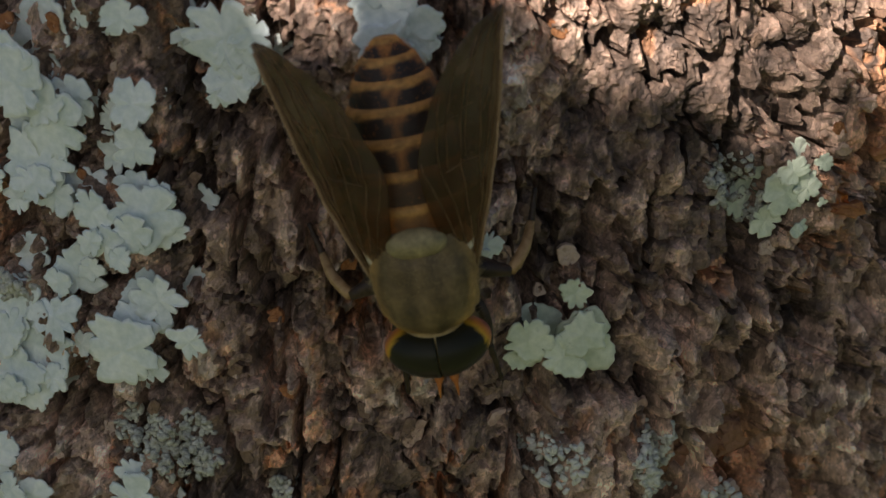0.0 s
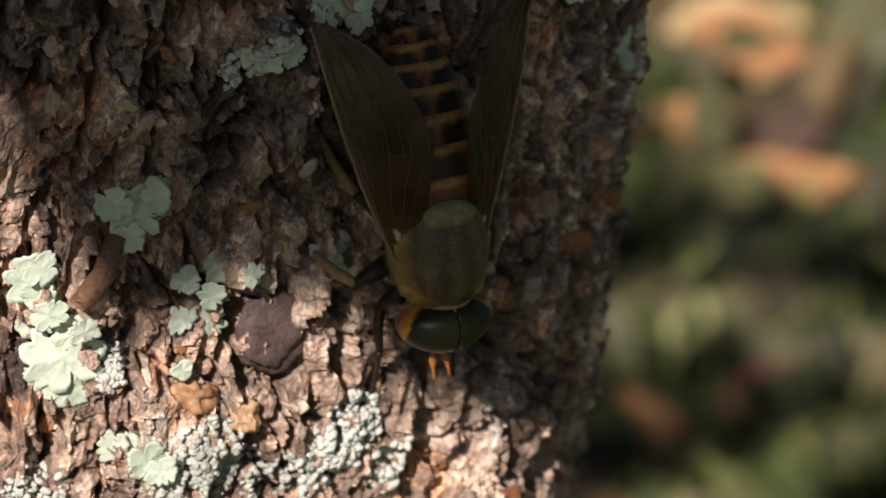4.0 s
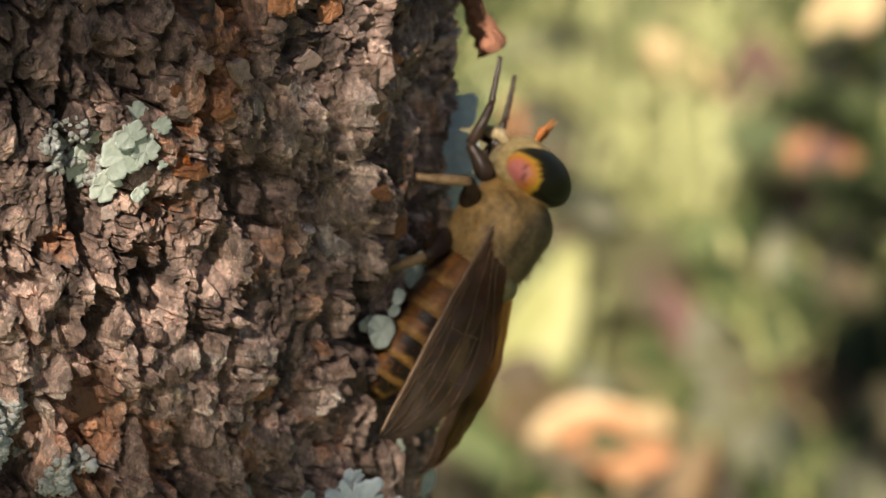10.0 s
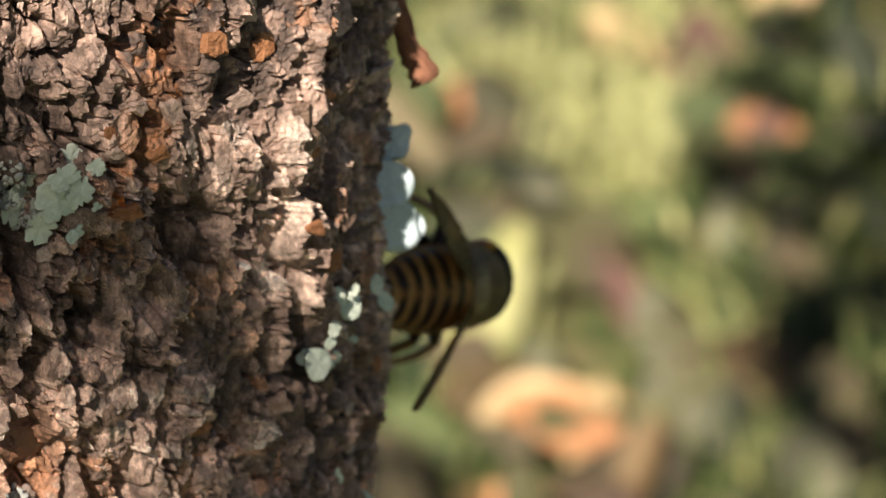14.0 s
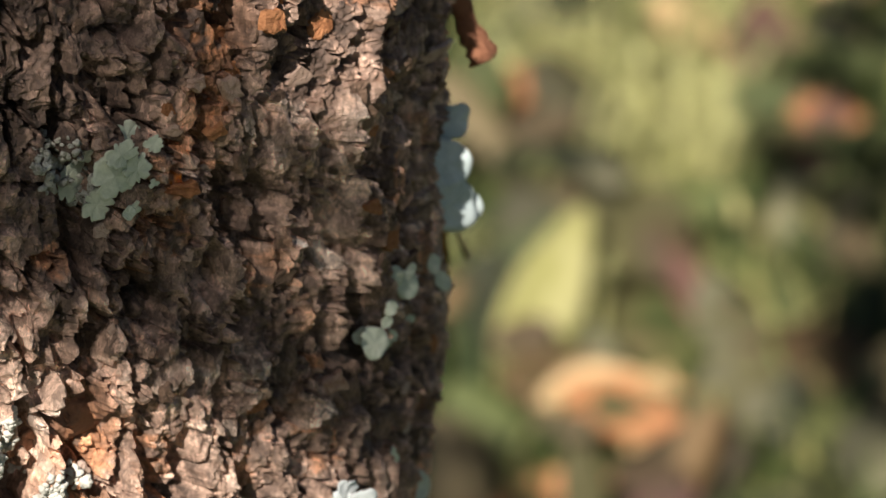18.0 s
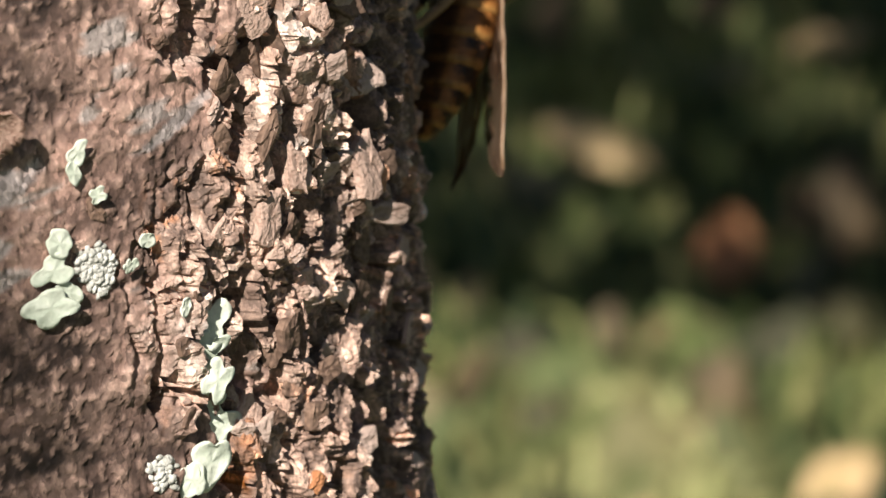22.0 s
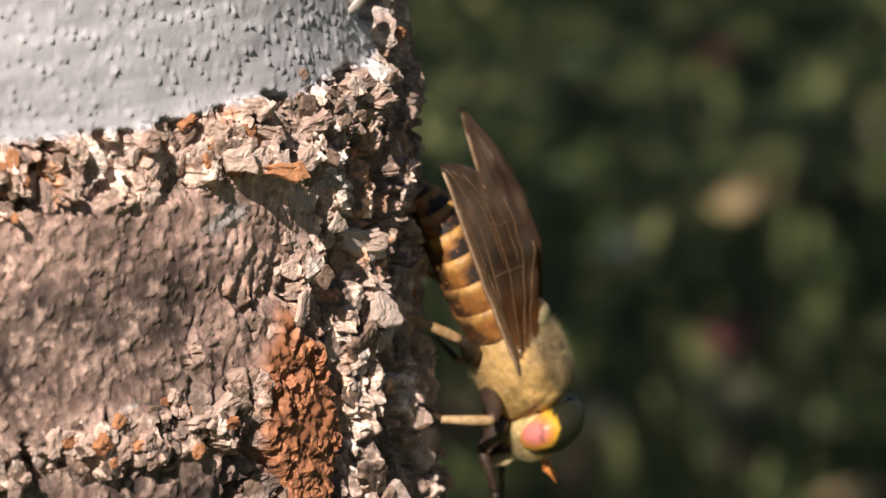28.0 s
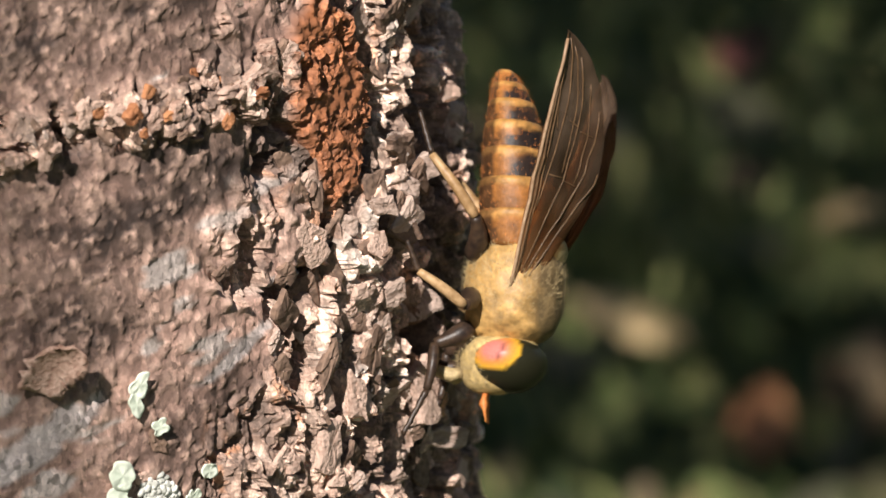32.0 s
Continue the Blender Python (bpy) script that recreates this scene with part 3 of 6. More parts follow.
def crusty_lichen(spots, mat, label, seed, grain=0.25):
    """A crust of small warts over round spots (bearing, height, radius in mm)."""
    rnd = random.Random(seed)
    ths, zs, rs = [], [], []
    for th, z, r in spots:
        for _ in range(int(74 * r * r)):
            a, d = rnd.uniform(0, 6.283), r * math.sqrt(rnd.random())
            if rnd.random() < 0.25 + 0.75 * (1 - d / r):
                ths.append(th + math.degrees(d * math.cos(a) / R0))
                zs.append(z + d * math.sin(a))
                rs.append(grain * rnd.uniform(0.5, 1.3))
    pts = trunk_points(ths, zs, 0.1)
    verts, faces = [], []
    for p, th, r in zip(pts, ths, rs):
        a = radians(th)
        n, x = np.array((math.sin(a), -math.cos(a), 0)), np.array((math.cos(a), math.sin(a), 0))
        o, y = len(verts), np.array((0, 0, 1.0))
        off = rnd.uniform(0, 1)
        for ring, (s, h) in enumerate(((1.0, -0.5), (0.95, 0.25), (0.5, 0.62))):
            for i in range(7):
                t = 6.283 * (i + off) / 7
                q = s * r * (1 + 0.35 * math.sin(2 * t + off * 9))
                verts.append(tuple(p + (x * q * math.cos(t) + y * q * math.sin(t) + n * h * r) * MM))
        verts.append(tuple(p + n * 0.7 * r * MM))
        for i in range(7):
            j = (i + 1) % 7
            faces += [(o + i, o + j, o + 7 + j, o + 7 + i), (o + 7 + i, o + 7 + j, o + 14 + j, o + 14 + i), (o + 14 + i, o + 14 + j, o + 21)]
    ob = mesh_part("crusty_lichen", verts, faces, mat)
    return tagged(ob, label, "lichen", kind="stuff")


BLUE = "blue-grey leafy lichen with scalloped lobes on bark"
GREEN = "pale green leafy lichen with cupped lobes on bark"
GRIT = "grey granular crusty lichen on flaking bark"
leafy_lichen([(-25.7, 12.8, 3.4), (-26.3, 10.0, 2.6), (-20.6, 15.0, 2.3), (-23.9, 7.6, 2.8), (-25.2, 4.6, 2.5), (-28.0, 1.8, 1.9), (-21.2, 7.9, 1.7)], LICHEN, BLUE, 1)
leafy_lichen([(-11.3, 14.2, 3.0), (-9.5, 12.4, 1.9), (-14.2, 14.0, 1.5), (-11.0, 11.2, 1.7)], LICHEN, BLUE, 2)
leafy_lichen([(-17.7, 7.9, 2.8), (-22.4, 1.9, 2.5), (-19.8, 5.3, 1.5), (-19.6, -0.6, 1.7)], LICHEN, BLUE, 3)
leafy_lichen([(-16.6, 1.8, 2.3), (-18.0, 3.2, 1.5), (-15.3, 0.7, 1.5), (-13.2, 2.3, 1.1)], LICHEN, BLUE, 4)
leafy_lichen([(-25.5, -8.7, 3.6), (-27.5, -6.5, 2.3), (-22.7, -9.8, 1.9), (-25.5, -11.9, 1.7), (-26.3, -2.7, 1.5), (-22.3, -3.3, 1.9)], LICHEN, BLUE, 5)
leafy_lichen([(-17.8, -7.6, 2.7), (-15.6, -4.1, 2.1), (-17.3, -9.9, 1.5), (-13.2, -6.7, 1.4)], LICHEN, BLUE, 6)
leafy_lichen([(-27.3, -18.4, 2.6), (-24.6, -19.2, 1.7), (-16.8, -18.5, 2.1)], LICHEN, BLUE, 7)
leafy_lichen([(1.2, 15.4, 2.8), (0.0, 16.5, 1.9), (3.6, 12.8, 1.6), (2.4, 13.8, 1.3)], LICHEN, BLUE, 8)
leafy_lichen([(12.3, -7.0, 2.3), (15.5, -7.8, 2.3), (14.5, -3.8, 1.2), (10.7, -7.9, 1.1)], LICHEN_GREEN, GREEN, 9)
leafy_lichen([(-17.0, -20.1, 2.5), (-12.5, -21.2, 2.3), (-17.4, -23.9, 1.9)], LICHEN, BLUE, 10)
leafy_lichen([(-14.6, -27.3, 3.2), (-16.7, -26.3, 1.9), (-13.0, -29.3, 1.9), (-18.9, -31.3, 2.3)], LICHEN, BLUE, 11)
leafy_lichen([(-6.9, -29.3, 2.8), (-9.0, -28.1, 1.5), (-5.4, -25.0, 1.4), (-6.1, -23.7, 1.1)], LICHEN, BLUE, 12)
leafy_lichen([(7.6, 0.4, 1.3), (6.9, -0.6, 1.0)], LICHEN, BLUE, 13)
leafy_lichen([(56.3, -36.0, 3.5), (52.0, -30.2, 2.5), (52.1, -37.2, 2.2), (61.4, -37.4, 2.1), (49.7, -31.2, 1.7), (60.6, -40.2, 1.8)], LICHEN, "creamy white leafy lichen with rounded lobes on bark", 14, face=40)
disc_lichen([(0.04744, -0.01500, 0.46316, 1.8), (0.04810, -0.01400, 0.46033, 1.1), (0.04502, -0.01800, 0.46544, 1.1)], LICHEN_GREEN, GREEN, 15, 15)
disc_lichen([(0.04407, -0.01800, 0.45135, 1.7), (0.04547, -0.01500, 0.44777, 0.8), (0.04630, -0.01400, 0.45008, 0.8)], LICHEN_GREEN, GREEN, 16, 25)
leafy_lichen([(46.4, -28.4, 0.6)], LICHEN_GREEN, "small round pale lichen disc on bark", 17)
leafy_lichen([(10.2, -57.3, 2.8), (10.0, -54.3, 2.0), (7.7, -51.1, 2.0), (10.8, -59.9, 1.6), (8.4, -55.8, 1.5)], LICHEN_GREEN, GREEN, 18)
leafy_lichen([(14.8, -47.2, 2.3), (17.0, -49.6, 1.5), (12.9, -46.1, 1.5), (16.8, -46.2, 1.1)], LICHEN_GREEN, GREEN, 19)
leafy_lichen([(20.0, -53.5, 1.7), (22.7, -52.3, 1.7), (21.7, -56.4, 1.4), (19.3, -55.5, 1.1)], LICHEN_GREEN, GREEN, 20)
leafy_lichen([(32.8, -53.1, 1.1), (30.8, -50.6, 0.8), (30.5, -52.7, 0.8), (31.6, -53.8, 1.0)], LICHEN_GREEN, GREEN, 21)
leafy_lichen([(16.9, -65.6, 1.7), (14.6, -64.8, 1.1), (19.6, -59.5, 0.9)], LICHEN_GREEN, GREEN, 22)
leafy_lichen([(28.6, -33.8, 2.0), (27.7, -35.2, 1.3), (29.6, -32.8, 1.3), (30.7, -35.5, 1.1)], LICHEN_GREEN, GREEN, 23)
leafy_lichen([(33.5, -40.8, 1.4), (33.3, -42.5, 1.1)], LICHEN_GREEN, GREEN, 24)
leafy_lichen([(25.2, -37.0, 1.1), (21.3, -36.3, 1.0), (23.4, -37.3, 0.9)], LICHEN_GREEN, GREEN, 25)
leafy_lichen([(49.3, -29.9, 1.3), (53.2, -33.0, 1.5)], LICHEN_GREEN, GREEN, 26, face=45)
leafy_lichen([(46.3, -28.7, 0.6)], LICHEN_GREEN, "small round pale lichen disc on bark", 27)
leafy_lichen([(30.6, 1.2, 1.5), (32.6, 3.2, 1.2), (30.6, 2.9, 1.2), (29.6, 0.2, 1.4), (30.0, -1.2, 1.2), (32.2, 1.4, 1.1), (33.7, 2.9, 0.7), (28.4, 0.0, 1.0), (31.8, -1.7, 0.55), (33.8, 0.0, 0.4), (29.3, 2.3, 0.6)], LICHEN_GREEN, GREEN, 28, lift=0.9, split=0.6)
leafy_lichen([(32.6, -1.8, 0.6)], LICHEN_GREEN, "small round pale lichen disc on bark", 29)
disc_lichen([(0.05105, -0.01000, 0.48364, 2.4), (0.05001, -0.01100, 0.48635, 1.5), (0.05203, -0.00900, 0.48269, 1.8), (0.05090, -0.01000, 0.48500, 1.6)], LICHEN_WHITE, "smooth pale blue-white lichen disc standing off the bark", 30, 14, tilt=5, nod=0.1)
leafy_lichen([(69.6, -18.9, 1.0), (71.9, -22.9, 0.8), (68.4, -20.2, 0.8)], LICHEN_GREEN, GREEN, 31, face=40)
leafy_lichen([(64.0, -21.3, 1.2), (63.0, -22.2, 0.8)], LICHEN_GREEN, GREEN, 32, face=40)
leafy_lichen([(61.5, -27.9, 1.1), (62.8, -30.2, 0.8)], LICHEN_GREEN, GREEN, 33, face=40)
disc_lichen([(0.05166, -0.00900, 0.48984, 1.4), (0.05100, -0.01000, 0.48725, 1.5), (0.05108, -0.01000, 0.48612, 1.2)], LICHEN_WHITE, "smooth pale blue-white lichen disc standing off the bark", 34, 14, nod=0.1)
disc_lichen([(0.05040, -0.01400, 0.47923, 0.8), (0.04971, -0.01500, 0.48104, 0.7)], LICHEN_GREEN, GREEN, 35, 30)
disc_lichen([(0.05088, -0.01100, 0.48742, 2.0), (0.04888, -0.01300, 0.48581, 1.1), (0.04998, -0.01200, 0.48584, 1.1)], LICHEN_WHITE, BLUE, 70, 16, nod=0.1)
disc_lichen([(0.0463, -0.0232, 0.4837, 0.85), (0.0472, -0.0226, 0.4828, 1.1), (0.0459, -0.0258, 0.4824, 0.6), (0.0475, -0.0232, 0.4842, 0.5)], LICHEN_GREEN, GREEN, 72, 30, nod=0.2)
disc_lichen([(0.0446, -0.0270, 0.4803, 1.25), (0.0437, -0.0265, 0.4806, 0.7), (0.0456, -0.0255, 0.4812, 0.5)], LICHEN_GREEN, GREEN, 73, 28, nod=0.2)
disc_lichen([(0.04785, -0.01200, 0.45972, 1.8), (0.04650, -0.01300, 0.46208, 1.2), (0.04248, -0.02400, 0.46231, 1.9), (0.03951, -0.02600, 0.46605, 1.5), (0.04095, -0.02200, 0.46527, 1.1)], LICHEN, BLUE, 71, 40, nod=0)
leafy_lichen([(29.8, 41.9, 1.4), (29.3, 39.5, 1.7), (30.3, 43.7, 1.1), (31.0, 40.2, 1.0)], LICHEN_GREEN, GREEN, 36, split=9, face=18)
leafy_lichen([(44.0, 33.5, 1.7), (44.6, 35.3, 1.7), (43.4, 32.0, 1.5), (44.6, 30.5, 1.4), (46.0, 36.4, 1.1)], LICHEN_GREEN, "pale mint leafy lichen on brown bark", 37, split=9, face=22)
leafy_lichen([(45.0, 28.1, 2.1), (43.4, 26.0, 1.9), (41.8, 25.0, 1.3)], LICHEN_GREEN, "pale mint leafy lichen on brown bark", 38, split=9, face=22)
leafy_lichen([(47.2, 20.0, 1.8), (44.6, 21.3, 1.4), (41.5, 22.1, 1.0)], LICHEN_GREEN, "pale mint leafy lichen on brown bark", 39, split=9, face=22)
leafy_lichen([(39.4, 37.3, 0.7), (41.0, 37.4, 0.7), (36.6, 41.1, 0.5)], LICHEN_GREEN, GREEN, 40)
leafy_lichen([(32.1, 49.5, 0.9), (31.8, 48.2, 0.8), (33.7, 46.4, 0.7)], LICHEN_GREEN, GREEN, 41)
leafy_lichen([(36.1, 41.1, 0.5), (38.0, 42.5, 0.7)], LICHEN_GREEN, GREEN, 42)
leafy_lichen([(63.7, 102.6, 0.7), (67.1, 103.6, 0.5), (63.2, 104.2, 0.5)], LICHEN_GREEN, GREEN, 43)
leafy_lichen([(40.3, 115.5, 1.2), (56.5, 110.3, 0.7)], LICHEN_GREEN, GREEN, 44)
crusty_lichen([(-3.2, -21.1, 2.6), (-0.8, -25.3, 2.6), (-2.2, -28.7, 2.3), (-6.3, -17.9, 1.1)], CRUST, GRIT, 51)
crusty_lichen([(15.7, -21.2, 1.4), (20.8, -25.3, 2.2), (28.0, -21.5, 1.5)], CRUST, GRIT, 52)
crusty_lichen([(13.7, -15.7, 1.9), (21.5, -16.4, 1.9), (28.5, -20.9, 1.1)], CRUST, GRIT, 53)
crusty_lichen([(23.0, -66.7, 3.2), (19.4, -68.2, 2.6), (28.2, -70.2, 2.3)], CRUST, GRIT, 54)
crusty_lichen([(35.4, -68.1, 3.0), (40.6, -72.5, 2.3), (32.4, -70.4, 2.3)], CRUST, GRIT, 55)
crusty_lichen([(22.6, -36.8, 1.7), (20.9, -37.3, 1.5), (24.2, -35.4, 1.3)], CRUST, GRIT, 56)
crusty_lichen([(14.2, -58.6, 1.5), (8.7, -67.6, 2.3)], CRUST, GRIT, 57)
crusty_lichen([(26.7, 2.3, 2.1), (29.2, -0.1, 1.5), (31.1, 0.3, 1.3)], CRUST, "grey-green granular crusty lichen on bark", 58)
crusty_lichen([(21.9, -17.8, 1.9), (26.3, -21.1, 1.7), (19.8, -24.0, 2.3), (23.1, -15.5, 1.0)], CRUST, GRIT, 59)
crusty_lichen([(33.4, 41.7, 1.4), (39.5, 25.9, 1.3), (42.9, 20.1, 1.1), (33.9, 40.3, 1.0)], CRUST, "yellow-green granular crusty lichen on bark", 60)
crusty_lichen([(33.9, 41.1, 1.5)], CRUST, "yellow-green granular crusty lichen on bark", 61)
crusty_lichen([(-13.6, -14.8, 2.6), (-17.1, -14.0, 1.9), (-27.0, -4.8, 1.5)], CRUST, GRIT, 62)
crusty_lichen([(52.1, 113.0, 1.5), (54.3, 113.5, 1.0)], CRUST, "pale green granular crusty lichen on bark", 63)


# ---- single features of the bark ----
def tube(points, radii, mat, name, parent=None, label="", sides=9, lump=0.0, seed=0):
    """A tapering tube through points (metres) with radii in mm and closed ends."""
    rnd = random.Random(seed)
    pts = [Vector(p) for p in points]
    verts, faces = [], []
    prev = None
    for i, p in enumerate(pts):
        d = (pts[min(i + 1, len(pts) - 1)] - pts[max(i - 1, 0)]).normalized()
        x = d.orthogonal() if prev is None else (prev - d * prev.dot(d))
        x.normalize()
        prev, y = x, d.cross(x)
        for k in range(sides):
            a = 2 * math.pi * k / sides
            r = radii[i] * MM * (1 + lump * rnd.uniform(-1, 1))
            verts.append(tuple(p + (x * math.cos(a) + y * math.sin(a)) * r))
    for i in range(len(pts) - 1):
        for k in range(sides):
            j = (k + 1) % sides
            faces.append((i * sides + k, i * sides + j, (i + 1) * sides + j, (i + 1) * sides + k))
    n = len(verts)
    verts += [tuple(pts[0]), tuple(pts[-1])]
    for k in range(sides):
        j = (k + 1) % sides
        faces += [(n, j, k), (n + 1, (len(pts) - 1) * sides + k, (len(pts) - 1) * sides + j)]
    return mesh_part(name, verts, faces, mat, parent, label)


def smooth_path(points, steps):
    """Catmull-Rom points through the given ones."""
    p = [Vector(q) for q in points]
    p = [p[0] * 2 - p[1]] + p + [p[-1] * 2 - p[-2]]
    out = []
    for i in range(1, len(p) - 2):
        for s in range(steps):
            t = s / steps
            out.append(0.5 * (2 * p[i] + (p[i + 1] - p[i - 1]) * t + (2 * p[i - 1] - 5 * p[i] + 4 * p[i + 1] - p[i + 2]) * t * t
                              + (3 * p[i] - p[i - 1] - 3 * p[i + 1] + p[i + 2]) * t ** 3))
    return out + [p[-2]]


def blob(name, th, z, rx, ry, rz, mat, label, category, seed, lift=0.0, rough=0.25, turn=0.0, parent=None):
    """A lumpy rounded body on the bark, sizes in mm."""
    rnd = random.Random(seed)
    bm = bmesh.new()
    bmesh.ops.create_icosphere(bm, subdivisions=4, radius=1.0)
    off = Vector((rnd.uniform(0, 50), rnd.uniform(0, 50), 0))
    for v in bm.verts:
        s = 1 + rough * noise.noise(v.co * 1.6 + off) + rough * 0.4 * noise.noise(v.co * 5 + off)
        v.co = Vector((v.co.x * rx, v.co.y * ry, v.co.z * rz)) * s * MM
    ob = part(name, bm, mat, parent, label if parent else "")
    ob.matrix_local = trunk_frame(th, z, lift) @ pose(0, 0, 0, 0, 0, turn)
    return ob if parent else tagged(ob, label, category)


def on_bark(th, z, lift):
    return tuple(trunk_points([th], [z], lift)[0])


blob("branch_stub", 28.1, -17.5, 3.6, 1.3, 0.5, STUB, "smooth brown healed branch stub on the bark", "branch stub", 3, lift=0.1, rough=0.6, turn=8)
blob("dark_gall", 27.6, -58.5, 2.9, 2.9, 1.0, PLUM, "dark plum-coloured blister swelling from bark", "gall", 4, rough=0.38)
blob("amber_gall", 21.0, -62.4, 1.7, 1.2, 1.3, AMBER, "glossy amber-brown rounded gall between lichens", "gall", 5, rough=0.55)
blob("amber_gall", 25.2, -64.3, 1.0, 1.2, 1.2, AMBER, "small glossy amber gall between lichens", "gall", 6, rough=0.5)
a = on_bark(13.6, -48.7, 1.0)
b = on_bark(10.8, -52.8, 1.3)
tagged(tube([a, tuple((Vector(a) + Vector(b)) / 2 + Vector((0.0004, -0.0005, 0))), b], [0.7, 0.8, 0.75], STUB, "twig_piece", sides=10, lump=0.08),
       "short broken brown twig lodged in lichen", "twig")


def cup_shell(th, z, r, label, seed):
    rnd = random.Random(seed)
    bm = bmesh.new()
    bmesh.ops.create_uvsphere(bm, u_segments=20, v_segments=10, radius=r * MM)
    bmesh.ops.delete(bm, geom=[v for v in bm.verts if v.co.z < -0.15 * r * MM], context="VERTS")
    for v in bm.verts:
        v.co += Vector((0, 0, noise.noise(v.co * 900) * 0.1 * r * MM))
    ob = part("bark_cup", bm, SHELL)
    md = ob.modifiers.new("thick", "SOLIDIFY")
    md.thickness = 0.12 * MM
    ob.matrix_world = trunk_frame(th, z, 0.3) @ pose(0, 0, 0, 35, 10, 0) @ Matrix.Diagonal((0.8, 1.2, 0.6, 1))
    return tagged(ob, label, "bark scale")


cup_shell(28.1, -45.7, 0.9, "pale pinkish cupped scale with a light rim on bark", 8)


def curl_strip(points, widths, mat, name, label, category, thick=0.3):
    """A curled strip of bark along points in metres, widths in mm."""
    p = smooth_path(points, 6)
    w = np.interp(np.linspace(0, 1, len(p)), np.linspace(0, 1, len(widths)), widths)
    verts, faces = [], []
    for i, q in enumerate(p):
        d = (p[min(i + 1, len(p) - 1)] - p[max(i - 1, 0)]).normalized()
        out = Vector((q.x, q.y, 0)).normalized()
        x = d.cross(out).normalized()
        n = x.cross(d)
        for k in range(7):
            s = k / 6 * 2 - 1
            jag = 1 + 0.55 * noise.noise(Vector((i * 0.9, k * 0.7, 3)))
            c = q + x * s * w[i] * 0.5 * MM * jag + n * (s * s * 0.14 * w[i] - 0.05 * w[i]) * MM
            verts += [tuple(c + n * thick * MM), tuple(c)]
    for i in range(len(p) - 1):
        for k in range(6):
            a, b = (i * 7 + k) * 2, ((i + 1) * 7 + k) * 2
            faces += [(a, a + 2, b + 2, b), (a + 1, b + 1, b + 3, a + 3)]
        a, b = i * 14, (i + 1) * 14
        faces += [(a, b, b + 1, a + 1), (a + 12, a + 13, b + 13, b + 12)]
    e = (len(p) - 1) * 14
    for k in range(6):
        faces += [(k * 2, k * 2 + 1, k * 2 + 3, k * 2 + 2), (e + k * 2, e + k * 2 + 2, e + k * 2 + 3, e + k * 2 + 1)]
    ob = mesh_part(name, verts, faces, mat)
    return tagged(ob, label, category)


# dead twig that bends off the bark and hangs down
tb = Vector(on_bark(70.3, 11.7, 0.0))
tc = Vector(on_bark(82.6, 5.9, 0.9)) + Vector((-0.0006, 0, 0))
td = tc + Vector((-0.0001, 0.0, -0.0045))
te = tc + Vector((0.0011, 0.0, -0.0090))
tf = tc + Vector((0.0024, -0.0002, -0.0120))
twig = tagged(tube(smooth_path([tb, tc, td, te, tf], 7), list(np.interp(np.linspace(0, 4, 29), range(5), (0.45, 0.7, 0.75, 0.85, 1.15))), TWIG,
                   "dead_twig", sides=12, lump=0.22, seed=3), "dead reddish-brown twig bent off the bark, hanging down", "twig")
curl_strip([on_bark(24.1, 50.3, 0.2), on_bark(24.9, 51.7, 1.0), on_bark(26.1, 52.7, 2.0), on_bark(26.7, 53.3, 2.3)],
           (3.0, 3.4, 3.0, 1.2), FLAKE_TAN, "bark_strip", "lifted tan bark scale with a dark hollow behind", "bark strip")
cup_shell(68.3, 91.5, 1.1, "small grey cupped scale beside the bark ring", 9)
cup_shell(61.0, 97.2, 0.7, "small grey cupped scale on the smooth ring", 10)
blob("bark_knob", 40.7, 107.8, 1.1, 1.0, 0.9, FLAKE_TAN, "small tan bark knob below mint crust", "bark knob", 12, parent=trunk)
blob("bark_knob", 49.0, 50.9, 1.5, 1.5, 0.7, FLAKE_TAN, "rounded tan bark knob on brown bark", "bark knob", 13, parent=trunk)


# ---- the horsefly ----
# body axes in mm: x to its right, y to its head, z to its back; the feet stand on z = -6.3
CUTICLE = toned("insect cuticle", 2200, rough=0.46, spec=0.4, bump=0.5, depth=0.00014, low=0.6, high=1.3)
LEG = mottled("insect leg", (0.24, 0.14, 0.06), (0.50, 0.33, 0.17), 500, rough=0.45, bump=0.2, spread=0.0)
LEG_DARK = mottled("dark insect leg", (0.02, 0.013, 0.010), (0.07, 0.042, 0.025), 500, rough=0.4, bump=0.2, spread=0.0)
ANTENNA = mottled("antenna", (0.42, 0.13, 0.03), (0.62, 0.26, 0.07), 700, rough=0.5, bump=0.2, spread=0.0)
COSTA = mottled("wing edge vein", (0.24, 0.15, 0.085), (0.42, 0.29, 0.19), 700, rough=0.35, spread=0.0)
VEIN = mottled("wing vein", (0.08, 0.045, 0.022), (0.17, 0.10, 0.05), 700, rough=0.4, spread=0.0)
HAIR = mottled("insect hair", (0.26, 0.19, 0.09), (0.55, 0.43, 0.23), 900, rough=0.6, spread=0.0)


